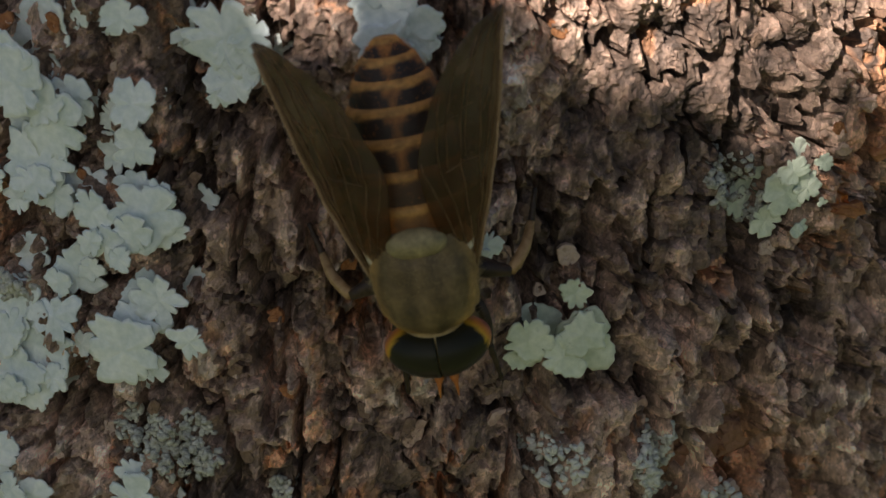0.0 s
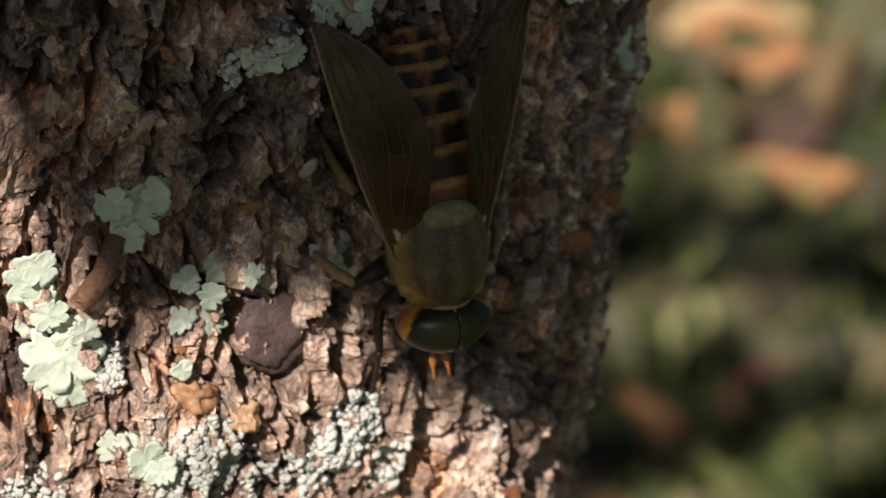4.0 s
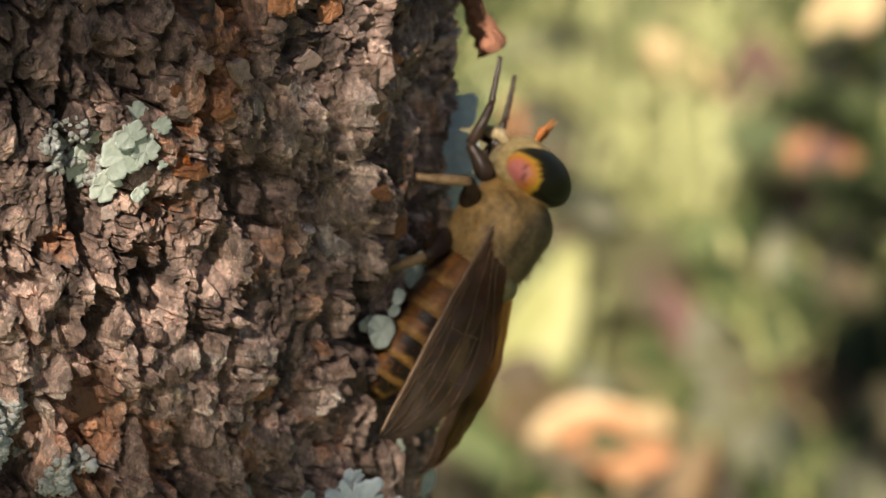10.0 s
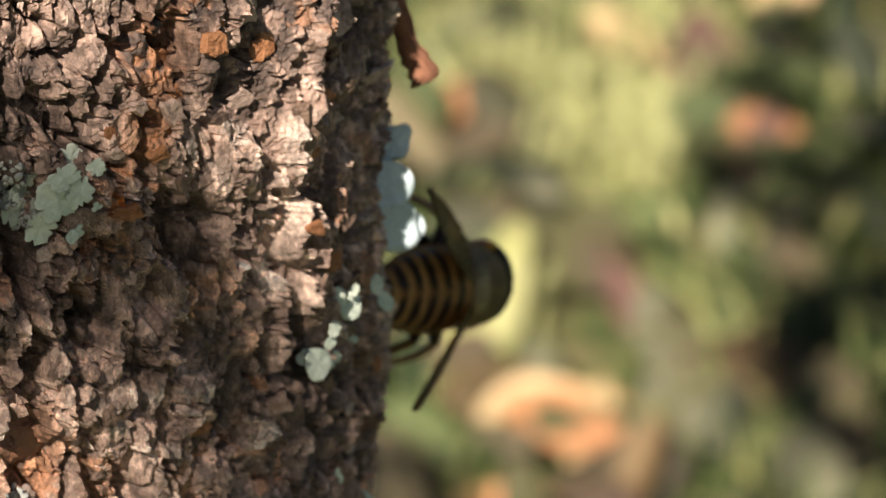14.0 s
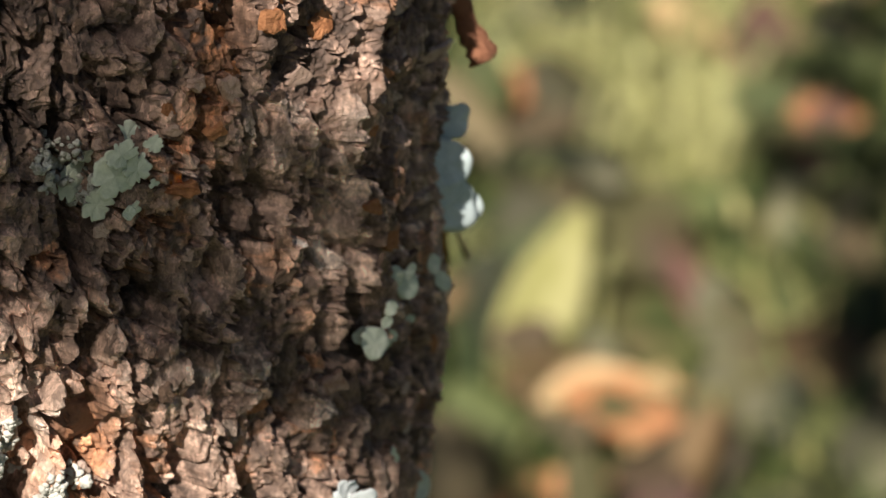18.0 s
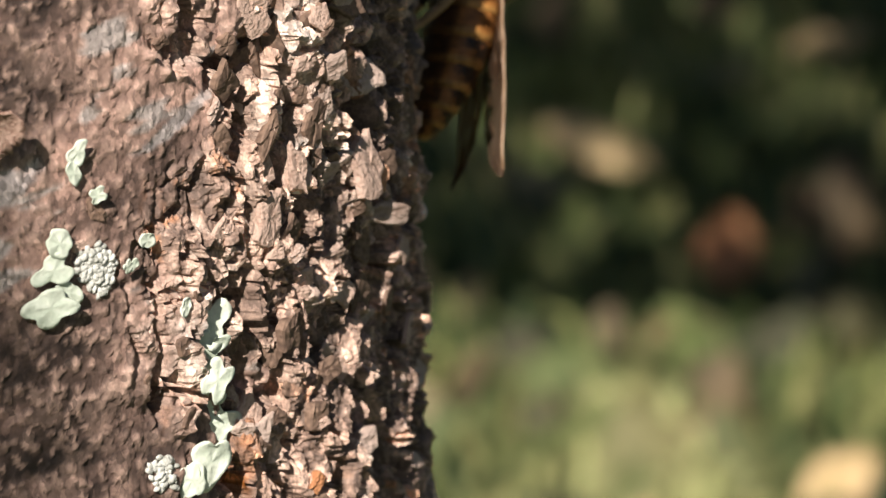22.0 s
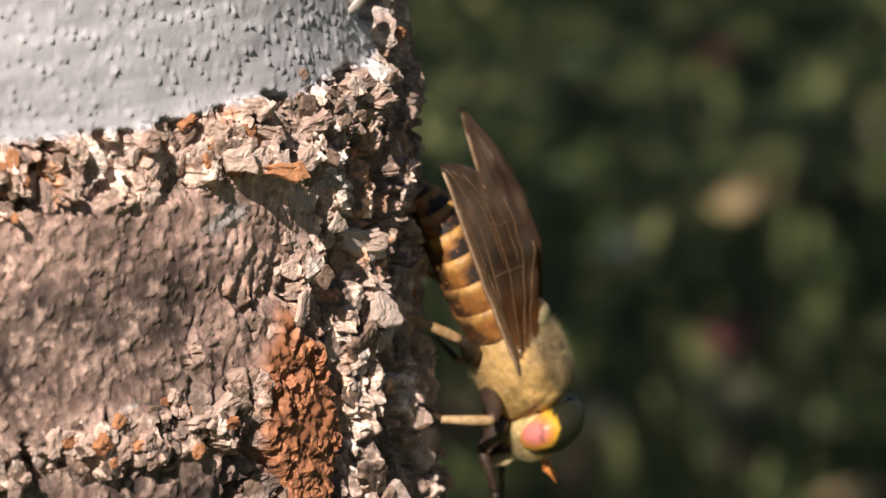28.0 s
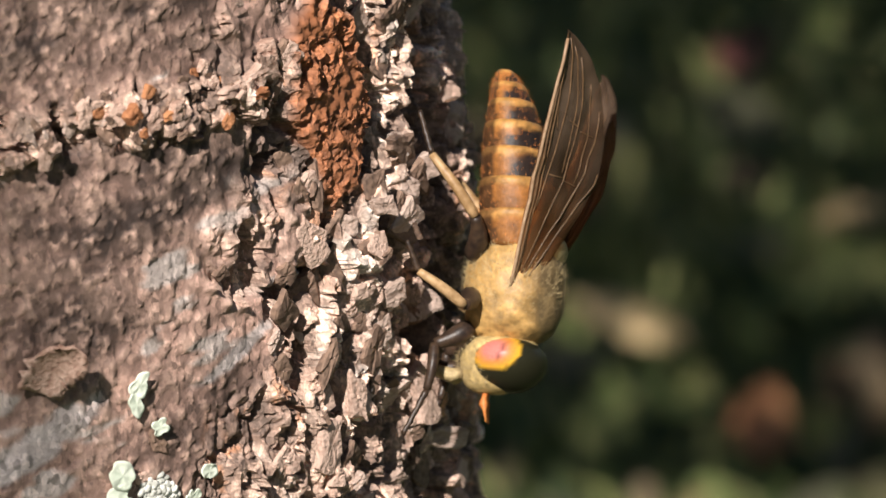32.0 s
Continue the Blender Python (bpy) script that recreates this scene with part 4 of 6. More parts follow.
def wing_material():
    m, n, l, b = material("smoky wing", 0.28, 0.6)
    co = n.new("ShaderNodeTexCoord")
    f = n.new("ShaderNodeTexNoise")
    f.inputs["Scale"].default_value, f.inputs["Detail"].default_value = 260, 3
    l.new(co.outputs["Object"], f.inputs["Vector"])
    ramp = n.new("ShaderNodeValToRGB")
    ramp.color_ramp.elements[0].position, ramp.color_ramp.elements[1].position = 0.35, 0.68
    ramp.color_ramp.elements[0].color, ramp.color_ramp.elements[1].color = (0.070, 0.044, 0.028, 1), (0.17, 0.12, 0.085, 1)
    l.new(f.outputs["Fac"], ramp.inputs["Fac"])
    at = n.new("ShaderNodeAttribute")
    at.attribute_name = "tone"
    sep = n.new("ShaderNodeSeparateColor")
    l.new(at.outputs["Color"], sep.inputs["Color"])
    warm = n.new("ShaderNodeMix")
    warm.data_type = "RGBA"
    l.new(sep.outputs["Green"], warm.inputs["Factor"])
    l.new(ramp.outputs["Color"], warm.inputs[6])
    warm.inputs[7].default_value = (0.30, 0.13, 0.035, 1)
    l.new(warm.outputs[2], b.inputs["Base Color"])
    b.inputs["Coat Weight"].default_value = 0.3
    tr = n.new("ShaderNodeBsdfTransparent")
    tr.inputs["Color"].default_value = (0.60, 0.45, 0.33, 1)
    mx = n.new("ShaderNodeMixShader")
    l.new(sep.outputs["Red"], mx.inputs["Fac"])
    l.new(tr.outputs[0], mx.inputs[1])
    l.new(b.outputs[0], mx.inputs[2])
    l.new(mx.outputs[0], n["Material Output"].inputs["Surface"])
    bp = n.new("ShaderNodeBump")
    bp.inputs["Strength"].default_value, bp.inputs["Distance"].default_value = 0.4, 0.0001
    l.new(f.outputs["Fac"], bp.inputs["Height"])
    l.new(bp.outputs["Normal"], b.inputs["Normal"])
    return m


WING = wing_material()
EYE = toned("compound eye", 9000, rough=0.38, spec=0.2, bump=0.15, depth=0.00003, low=0.85, high=1.15)


def loft(name, rings, colour, mat, parent, label="", seg=36):
    """Rings (y, half width, half height, centre z) in mm, closed at both ends; colour(x, y, z, s) gives each vertex its tone."""
    verts, faces = [], []
    for y, w, h, zc in rings:
        for i in range(seg):
            a = 2 * math.pi * i / seg
            verts.append((w * math.cos(a), y, zc + h * math.sin(a)))
    n = len(rings)
    for q in range(n - 1):
        for i in range(seg):
            j = (i + 1) % seg
            faces.append((q * seg + i, (q + 1) * seg + i, (q + 1) * seg + j, q * seg + j))
    faces += [tuple(range(seg)), tuple((n - 1) * seg + i for i in reversed(range(seg)))]
    cols = [colour(*v) for v in verts]
    ob = mesh_part(name, [(x * MM, y * MM, z * MM) for x, y, z in verts], faces, mat, parent, label)
    tone_layer(ob.data, cols)
    return ob


def rounded(y0, y1, w, h, zc, n=11, p=2.0):
    out = []
    for i in range(n):
        t = -math.cos(math.pi * (i + 0.35) / (n - 0.3))
        s = max(0.05, 1 - abs(t) ** p) ** (1 / p)
        out.append(((y0 + y1) / 2 + t * (y1 - y0) / 2, w * s, h * s, zc))
    return out


def wing_pose(s, rise, roof, spread):
    """A wing's pose on the body: rise of the tip, slope of the roof and spread off the body, in degrees."""
    return pose(s * 3.1 * MM, 0, 0.3 * MM, 0, 0, s * spread) @ pose(0, 0, 0, -rise, 0, 0) @ pose(0, 0, 0, 0, s * roof, 0)


WING_REST = {s: wing_pose(s, 6, 38, 15) for s in (-1, 1)}
wings = {}


def wing_chord(t):
    return 5.9 * (0.16 + 0.84 * min(1.0, t / 0.42) ** 0.7) * max(0.004, 1 - max(0.0, (t - 0.40) / 0.60) ** 2.3) ** 0.75


def body_rings(stations):
    """Rings from (y, half width, half height, centre z) stations, filled in smoothly between them."""
    out = []
    pts = smooth_path([Vector(q[:3]) for q in stations], 4)
    mids = smooth_path([Vector((q[3], 0, 0)) for q in stations], 4)
    for p, q in zip(pts, mids):
        out.append((p.x, max(0.05, p.y), max(0.05, p.z), q.x))
    return out


def grain(x, y, z, k):
    return noise.noise(Vector((x, y, z)) * k)


def add_hair(name, fly, count, seed, spots, mat, label):
    """Fine tapering hairs; spots(rnd) gives a root, its way out and a length in mm."""
    rnd = random.Random(seed)
    verts, faces = [], []
    for _ in range(count):
        p, nrm, size = spots(rnd)
        tip = p + (nrm + Vector((rnd.uniform(-0.4, 0.4), -0.6, rnd.uniform(-0.4, 0.4)))) * size
        side = nrm.cross(tip - p).normalized() * 0.022
        up = nrm.cross(side).normalized() * 0.022
        o = len(verts)
        verts += [tuple((p + side) * MM), tuple((p - side) * MM), tuple((p + up) * MM), tuple(tip * MM)]
        faces += [(o, o + 1, o + 3), (o + 1, o + 2, o + 3), (o + 2, o, o + 3)]
    return tagged(mesh_part(name, verts, faces, mat, fly, label), kind="stuff")


def build_horsefly():
    fly = new("horsefly")
    tagged(fly, "large brown horsefly with orange-banded abdomen and smoky wings clinging to bark", "fly")

    # thorax: swollen tan flanks with sclerites, olive-brown striped back
    def thorax_tone(x, y, z):
        side, back = np.array((0.49, 0.295, 0.10)), np.array((0.155, 0.105, 0.048))
        stripe = 0.5 + 0.5 * math.cos(x * 3.4)
        t = float(sstep(np.array(z + 0.5 * grain(x, y, z, 1.0)), 1.3, 2.4))
        c = side * (1 - t) + (back * (0.75 + 0.6 * stripe)) * t
        seam = min(abs(math.sin(1.05 * y + 0.35 * z + 0.4)), abs(math.sin(0.9 * z - 0.25 * y + 0.9))) if z < 1.8 else 1
        c = c * (0.80 + 0.35 * grain(x, y, z, 0.8) + 0.3 * grain(x, y, z, 2.6)) * (0.72 if seam < 0.10 else 1)
        return tuple(np.maximum(c, 0.02))

    th = loft("thorax", body_rings([(-4.1, 1.3, 1.2, 0.4), (-3.7, 2.5, 2.5, 0.3), (-2.4, 3.15, 3.2, 0.1), (-0.4, 3.4, 3.5, 0.0), (1.4, 3.25, 3.4, -0.05), (2.6, 2.8, 2.95, -0.2), (3.3, 2.1, 2.2, -0.3), (3.7, 1.2, 1.3, -0.4)]),
              thorax_tone, CUTICLE, fly, "hairy thorax, striped olive-brown above with tan-yellow sides", 56)
    for v in th.data.vertices:
        x, y, z = v.co / MM
        seam = min(abs(math.sin(1.05 * y + 0.35 * z + 0.4)), abs(math.sin(0.9 * z - 0.25 * y + 0.9))) if z < 1.8 else 1
        v.co += v.normal * MM * (0.10 * noise.noise(v.co * 1300) + 0.26 * noise.noise(v.co * 520 + Vector((3, 1, 2))) - 0.22 * (1 - min(1, seam / 0.22)))
    loft("scutellum", rounded(-4.1, -2.0, 1.95, 0.95, 2.55, 11), lambda x, y, z: tuple(np.array((0.34, 0.275, 0.135)) * (0.85 + 0.3 * grain(x, y, z, 1.5))), CUTICLE, fly, "pale olive scutellum")
    for s in (-1, 1):
        loft("squama", [(y, 0.5 * w, 0.28 * w, 0.9) for y, w in ((-3.3, 0.3), (-2.9, 0.9), (-2.4, 1.1), (-1.8, 0.85), (-1.4, 0.3))], lambda x, y, z: (0.66, 0.60, 0.48), CUTICLE, fly,
             "pale lobe at the wing's root", seg=16).matrix_local = Matrix.Translation((s * 3.0 * MM, 0, 0))

    # abdomen: seven overlapping segments, drooping to the tip
    ys = (-3.0, -5.3, -7.5, -9.6, -11.5, -13.1, -14.4, -15.4)
    ws = (3.0, 3.4, 3.5, 3.35, 3.0, 2.45, 1.7, 0.75)
    hs = (2.6, 2.65, 2.5, 2.25, 1.95, 1.55, 1.1, 0.5)
    mid = (-0.05, -0.15, -0.32, -0.52, -0.76, -1.02, -1.32, -1.6)
    for k in range(7):
        y0, y1 = ys[k], ys[k + 1]

        def seg_tone(x, y, z, y0=y0, y1=y1, k=k):
            t = (y - y0) / (y1 - y0)
            orange, black, pale = np.array((0.36, 0.145, 0.035)), np.array((0.022, 0.014, 0.011)), np.array((0.55, 0.285, 0.08))
            zz = (z - mid[k]) / hs[k] + 0.22 * grain(x, y, z, 1.1)
            wear = 0.75 + 0.45 * grain(x, y, z, 1.3) + 0.2 * grain(x, y, z, 4)
            # The belly is brown, painted darker still to hold its shade.
            if zz < -0.45:
                return tuple((np.array((0.22, 0.11, 0.036)) if t > 0.78 else np.array((0.095, 0.044, 0.018))) * max(0.3, wear))
            hind = float(sstep(np.array(t + 0.12 * grain(x, y, z, 0.9)), 0.75, 0.86))
            tri = float(1 - sstep(np.array(abs(x) / (0.22 + 0.85 * t)), 0.45, 0.75))
            flank = float(1 - sstep(np.array(zz + 0.25 * (t < 0.5) - 0.1), 0.02, 0.22))
            if k < 2:
                dark = (0.55 + 0.3 * k) * float(1 - sstep(np.array(abs(abs(x) - 0.5)), 0.3 + 0.5 * k, 1.0 + 0.8 * k)) * (1 - hind)
            else:
                dark = max(0.0, (1 - hind) * (1 - tri) * (1 - flank))
            c = (orange * (0.75 + 0.4 * t) * (1 - hind) + pale * hind) * max(0.3, wear)
            return tuple(c * (1 - dark) + black * dark)

        rings = []
        for i in range(11):
            t = i / 10
            swell = 0.965 + 0.05 * math.sin(math.pi * min(1, t * 0.62)) + (0.012 if i in (8, 9) else 0) - (0.045 if i == 10 else 0)
            rings.append((y0 + (y1 - y0) * t * 1.10, (ws[k] * (1 - t) + ws[k + 1] * t) * swell, (hs[k] * (1 - t) + hs[k + 1] * t) * swell, mid[k] * (1 - t) + mid[k + 1] * t))
        loft("abdomen_segment", rings, seg_tone, CUTICLE, fly, "orange and black banded abdomen segment", 44)

    # head, eyes, face, antennae, mouth
    head = loft("head", body_rings([(3.1, 1.7, 1.7, -0.5), (3.5, 2.4, 2.45, -0.6), (4.5, 2.5, 2.65, -0.8), (5.7, 2.1, 2.4, -0.95), (6.6, 1.5, 1.8, -1.1), (7.0, 0.7, 0.9, -1.3)]),
                lambda x, y, z: tuple(np.array((0.50, 0.36, 0.15)) * (0.9 + 0.3 * grain(x, y, z, 1.4))), CUTICLE, fly, "pale yellow dusted face", 44)
    for s in (-1, 1):
        bm = bmesh.new()
        bmesh.ops.create_uvsphere(bm, u_segments=44, v_segments=30, radius=1.0)
        for v in bm.verts:
            x, y, z = v.co
            v.co = Vector((s * max(0.06, s * x * 3.45), 4.8 + y * (2.1 if y > 0 else 1.75) - 0.25 * x * x, -0.05 + z * 2.65)) * MM
        eye = part("eye", bm, EYE, head, "glossy compound eye, dark with an orange and yellow-green sheen")
        co = np.array([v.co[:] for v in eye.data.vertices]) / MM
        q = np.stack([co[:, 0] * s / 3.45, (co[:, 1] - 4.75) / 1.9, (co[:, 2] + 0.05) / 2.65], -1)
        d = np.hypot((q[:, 2] + 0.24) * 0.98, (q[:, 1] + 0.26) * 0.92) + 0.8 * (q[:, 0] < 0.25)
        # The eye's shifting sheen is painted as fixed red, orange and yellow bands.
        red, org, yel, blk = np.array((0.52, 0.17, 0.14)), np.array((0.60, 0.22, 0.05)), np.array((0.60, 0.34, 0.03)), np.array((0.020, 0.019, 0.010))
        w0, w1, w2 = sstep(d, 0.26, 0.48)[:, None], sstep(d, 0.48, 0.64)[:, None], sstep(d, 0.65, 0.70)[:, None]
        c = ((red * (1 - w0) + org * w0) * (1 - w1) + yel * w1) * (1 - w2) + blk * w2
        line = (1 - sstep(np.abs(q[:, 2] + 0.10 + 0.3 * q[:, 1]), 0.02, 0.08))[:, None] * (1 - sstep(np.abs(q[:, 1] + 0.2), 0.30, 0.42))[:, None]
        tone_layer(eye.data, c * (1 - 0.55 * line))
        tube([(s * 0.3 * MM, 6.75 * MM, -1.5 * MM), (s * 0.4 * MM, 7.3 * MM, -1.6 * MM), (s * 0.5 * MM, 7.75 * MM, -1.6 * MM), (s * 0.55 * MM, 8.15 * MM, -1.5 * MM), (s * 0.6 * MM, 9.0 * MM, -1.35 * MM)],
             [0.24, 0.18, 0.32, 0.15, 0.05], ANTENNA, "antenna", head, "short orange antenna", lump=0.04)
        tube([(s * 0.6 * MM, 5.6 * MM, -3.0 * MM), (s * 0.8 * MM, 5.9 * MM, -3.9 * MM), (s * 0.7 * MM, 5.6 * MM, -4.9 * MM), (s * 0.6 * MM, 5.3 * MM, -5.4 * MM)], [0.3, 0.52, 0.42, 0.12], HAIR, "palp", head, "pale pointed palp")
    tube([(0, 5.2 * MM, -3.0 * MM), (0, 5.3 * MM, -4.4 * MM), (0, 5.0 * MM, -5.6 * MM)], [0.5, 0.42, 0.3], LEG_DARK, "proboscis", head, "dark stout proboscis")

    # wings, spread a little off the body and sloping like a roof
    span = 18.2
    for s in (-1, 1):
        nx, ny = 40, 14

        def on_wing(t, q, s=s):
            lead = 0.55 * math.sin(math.pi * min(1, t * 1.02)) * (1 - 0.3 * t) + 0.2
            x, y = lead - wing_chord(t) * q, -span * t
            z = 0.05 * math.sin(q * 23) + 0.25 * math.sin(3 * t + 2 * q) + 0.2 * noise.noise(Vector((x * 0.7, y * 0.7, s)))
            return Vector((s * x, y, z))
        verts, faces, tones = [], [], []
        for i in range(nx):
            t = i / (nx - 1)
            for j in range(ny):
                q = j / (ny - 1)
                verts.append(tuple(on_wing(t, q) * MM))
                stain = 0.44 - 0.12 * q - 0.12 * math.sin(6 * t) + 0.25 * (q < 0.1) + 0.16 * noise.noise(Vector((t * 7, q * 4, 5)))
                tones.append((stain, max(0.0, 0.75 - 1.7 * t) + 0.25 * (q < 0.12), 0.0))
        n = len(verts)
        verts += [(x, y, z - 0.04 * MM) for x, y, z in verts]
        tones += tones
        idx = lambda i, j: i * ny + j
        for i in range(nx - 1):
            for j in range(ny - 1):
                f = (idx(i, j), idx(i + 1, j), idx(i + 1, j + 1), idx(i, j + 1))
                faces += [f, tuple(n + a for a in reversed(f))]
        wing = mesh_part("wing", verts, faces, WING, fly, "smoky brown translucent wing with dark veins")
        tone_layer(wing.data, tones)
        wing.matrix_local = WING_REST[s]
        wings[s] = wing
        # along the wing: where each vein starts and ends (t, q), and its thickness
        for k, (t0, q0, t1, q1, r) in enumerate(((0.0, 0.02, 0.97, 0.03, 0.12), (0.02, 0.12, 0.80, 0.07, 0.08), (0.03, 0.16, 0.96, 0.14, 0.06), (0.30, 0.16, 0.97, 0.40, 0.05), (0.62, 0.24, 0.86, 0.08, 0.04),
                                                  (0.04, 0.25, 0.90, 0.66, 0.05), (0.46, 0.42, 0.94, 0.55, 0.04), (0.05, 0.40, 0.70, 0.92, 0.05), (0.42, 0.62, 0.80, 0.80, 0.04), (0.05, 0.55, 0.46, 0.97, 0.045),
                                                  (0.45, 0.22, 0.44, 0.44, 0.04), (0.43, 0.44, 0.41, 0.66, 0.04), (0.66, 0.40, 0.64, 0.54, 0.035), (0.62, 0.60, 0.60, 0.80, 0.035))):
            pts = [on_wing(t0 + (t1 - t0) * i / 11, q0 + (q1 - q0) * (i / 11) ** 0.85) + Vector((0, 0, 0.02)) for i in range(12)]
            tube([tuple(p * MM) for p in pts], [r] * 12, COSTA if k == 0 else VEIN, "vein", wing, "stout tan vein along the wing's leading edge" if k == 0 else "", sides=6)

    # legs: hip, knee, ankle and toe for each of the three pairs
    for name, hip, kn, an, toe in (("foreleg", (1.7, 2.6, -2.6), (2.5, 4.0, -4.9), (2.8, 7.2, -5.2), (3.1, 10.4, -6.6)),
                                   ("midleg", (1.9, 0.4, -2.9), (5.2, 1.6, -2.6), (6.8, -0.4, -5.6), (7.4, -2.4, -6.4)),
                                   ("hindleg", (1.8, -2.2, -2.8), (4.6, -4.6, -2.3), (5.6, -8.6, -5.4), (5.8, -11.6, -6.4))):
        for s in (-1, 1):
            hip2, kn2, an2, toe2 = (Vector((s * q[0], q[1], q[2])) for q in (hip, kn, an, toe))
            leg = tube([tuple(v * MM) for v in smooth_path([hip2, hip2.lerp(kn2, 0.5) + Vector((0, 0, 0.3)), kn2], 5)], [0.5, 0.62, 0.7, 0.72, 0.72, 0.7, 0.64, 0.56, 0.48, 0.42, 0.36], LEG_DARK, name, fly, "jointed leg with dark femur and tan tibia")
            tube([tuple(v * MM) for v in smooth_path([kn2, kn2.lerp(an2, 0.5) + Vector((s * 0.25, 0, 0.15)), an2], 5)], [0.34, 0.38, 0.40, 0.40, 0.39, 0.38, 0.36, 0.34, 0.32, 0.30, 0.27], LEG if name != "foreleg" else LEG_DARK, "tibia", leg, "tan tibia" if name != "foreleg" else "")
            foot = [an2.lerp(toe2, q / 10) + Vector((0, 0, 0.03 * math.sin(q * 2))) for q in range(11)]
            tube([tuple(v * MM) for v in foot], [0.21 + 0.06 * (q % 2) - 0.008 * q for q in range(11)], LEG_DARK, "foot", leg)

    def thorax_spot(rnd):
        a, t = rnd.uniform(0, 6.283), rnd.uniform(-0.95, 0.95)
        w = max(0.05, 1 - abs(t) ** 2.4) ** (1 / 2.4)
        nrm = Vector((math.cos(a), t * 0.6, math.sin(a))).normalized()
        return Vector((3.3 * w * math.cos(a), -0.3 + 3.7 * t, 3.35 * w * math.sin(a))), nrm, rnd.uniform(0.25, 0.6)

    def face_spot(rnd):
        a, t = rnd.uniform(3.3, 6.1), rnd.uniform(3.4, 6.6)
        w = max(0.2, 1 - abs((t - 4.4) / 2.9) ** 2) ** 0.5
        return Vector((2.7 * w * math.cos(a), t, -0.8 + 2.85 * w * math.sin(a))), Vector((math.cos(a), 0.2, math.sin(a))).normalized(), rnd.uniform(0.2, 0.5)

    def belly_spot(rnd):
        k = rnd.uniform(0, 6.8)
        a = rnd.uniform(0, 6.283)
        y, w, h, zc = (float(np.interp(k, range(8), q)) for q in (ys, ws, hs, mid))
        return Vector((w * 0.98 * math.cos(a), y, zc + h * 0.98 * math.sin(a))), Vector((math.cos(a), -0.4, math.sin(a))).normalized(), rnd.uniform(0.12, 0.3)
    add_hair("hair", fly, 4200, 5, thorax_spot, HAIR, "fine pale hair on the thorax")
    add_hair("hair", fly, 900, 6, face_spot, HAIR, "fine pale hair on the face")
    add_hair("hair", fly, 1500, 7, belly_spot, ANTENNA, "short golden hair on the abdomen")
    return fly


horsefly = build_horsefly()


# ---- fallen leaves and grass behind ----
def leaf_mesh(rnd, length, width, curl, nx=11, ny=7):
    verts, faces = [], []
    for i in range(nx):
        t = i / (nx - 1)
        w = width * math.sin(math.pi * (0.03 + 0.94 * t)) ** 0.8 * (1 - 0.3 * t)
        for j in range(ny):
            q = j / (ny - 1) * 2 - 1
            z = curl * length * (q * q * 0.4 + (t - 0.5) ** 2) + 0.03 * length * noise.noise(Vector((t * 3, q * 2, rnd.random() * 0)))
            verts.append(((t - 0.5) * length, q * w / 2, z))
    n = len(verts)
    verts += [(x, y, z - 0.0006) for x, y, z in verts]
    for i in range(nx - 1):
        for j in range(ny - 1):
            a = i * ny + j
            faces += [(a, a + ny, a + ny + 1, a + 1), (n + a, n + a + 1, n + a + ny + 1, n + a + ny)]
    for j in range(ny - 1):
        e = (nx - 1) * ny
        faces += [(j, j + 1, n + j + 1, n + j), (e + j, n + e + j, n + e + j + 1, e + j + 1)]
    for i in range(nx - 1):
        a, b = i * ny, (i + 1) * ny
        faces += [(a, n + a, n + b, b), (a + ny - 1, b + ny - 1, n + b + ny - 1, n + a + ny - 1)]
    return verts, faces


LEAF = {
    "orange": mottled("orange dead leaf", (0.26, 0.10, 0.045), (0.46, 0.22, 0.10), 40, depth=0.001),
    "tan": mottled("tan dead leaf", (0.36, 0.25, 0.12), (0.62, 0.46, 0.25), 40, depth=0.001),
    "red": mottled("dull red dead leaf", (0.14, 0.05, 0.045), (0.26, 0.10, 0.08), 40, depth=0.001),
    "pale": mottled("pale yellow-green leaf", (0.26, 0.26, 0.08), (0.40, 0.38, 0.19), 40, depth=0.001),
    "brown": mottled("dark brown dead leaf", (0.06, 0.035, 0.03), (0.15, 0.08, 0.06), 40, depth=0.001),
    "white": mottled("bleached dead leaf", (0.28, 0.29, 0.31), (0.42, 0.44, 0.47), 40, depth=0.001),
}


def fallen_leaf(x, y, length, width, kind, turn, seed, tilt=14):
    rnd = random.Random(seed)
    verts, faces = leaf_mesh(rnd, length, width, rnd.uniform(0.05, 0.25))
    ob = mesh_part("fallen_leaf", verts, faces, LEAF[kind])
    ob.matrix_world = pose(x, y, 0.016, 42 + rnd.uniform(-tilt, tilt), rnd.uniform(-tilt, tilt), 0) @ pose(0, 0, 0, 0, 0, turn)
    names = {"orange": "curled orange", "tan": "dry tan", "red": "dull red", "pale": "broad pale yellow-green", "brown": "dark brown", "white": "bleached white"}
    return tagged(ob, names[kind] + " fallen leaf lying in the grass", "leaf", group="fallen leaves")


fallen_leaf(0.153, 1.025, 0.075, 0.028, "pale", 75, 1)
fallen_leaf(0.163, 0.956, 0.040, 0.028, "tan", 20, 2)
fallen_leaf(0.177, 0.951, 0.030, 0.016, "tan", 60, 12)
fallen_leaf(0.156, 1.203, 0.030, 0.020, "orange", 10, 3)
fallen_leaf(0.256, 1.154, 0.032, 0.018, "brown", 80, 4)
fallen_leaf(0.204, 1.014, 0.050, 0.018, "brown", -50, 5)
fallen_leaf(0.198, 1.031, 0.028, 0.012, "red", -60, 6)
fallen_leaf(0.251, 1.224, 0.045, 0.018, "brown", 85, 7)
fallen_leaf(0.145, 0.897, 0.034, 0.018, "orange", 0, 8)
fallen_leaf(0.163, 0.857, 0.055, 0.020, "orange", 5, 9)
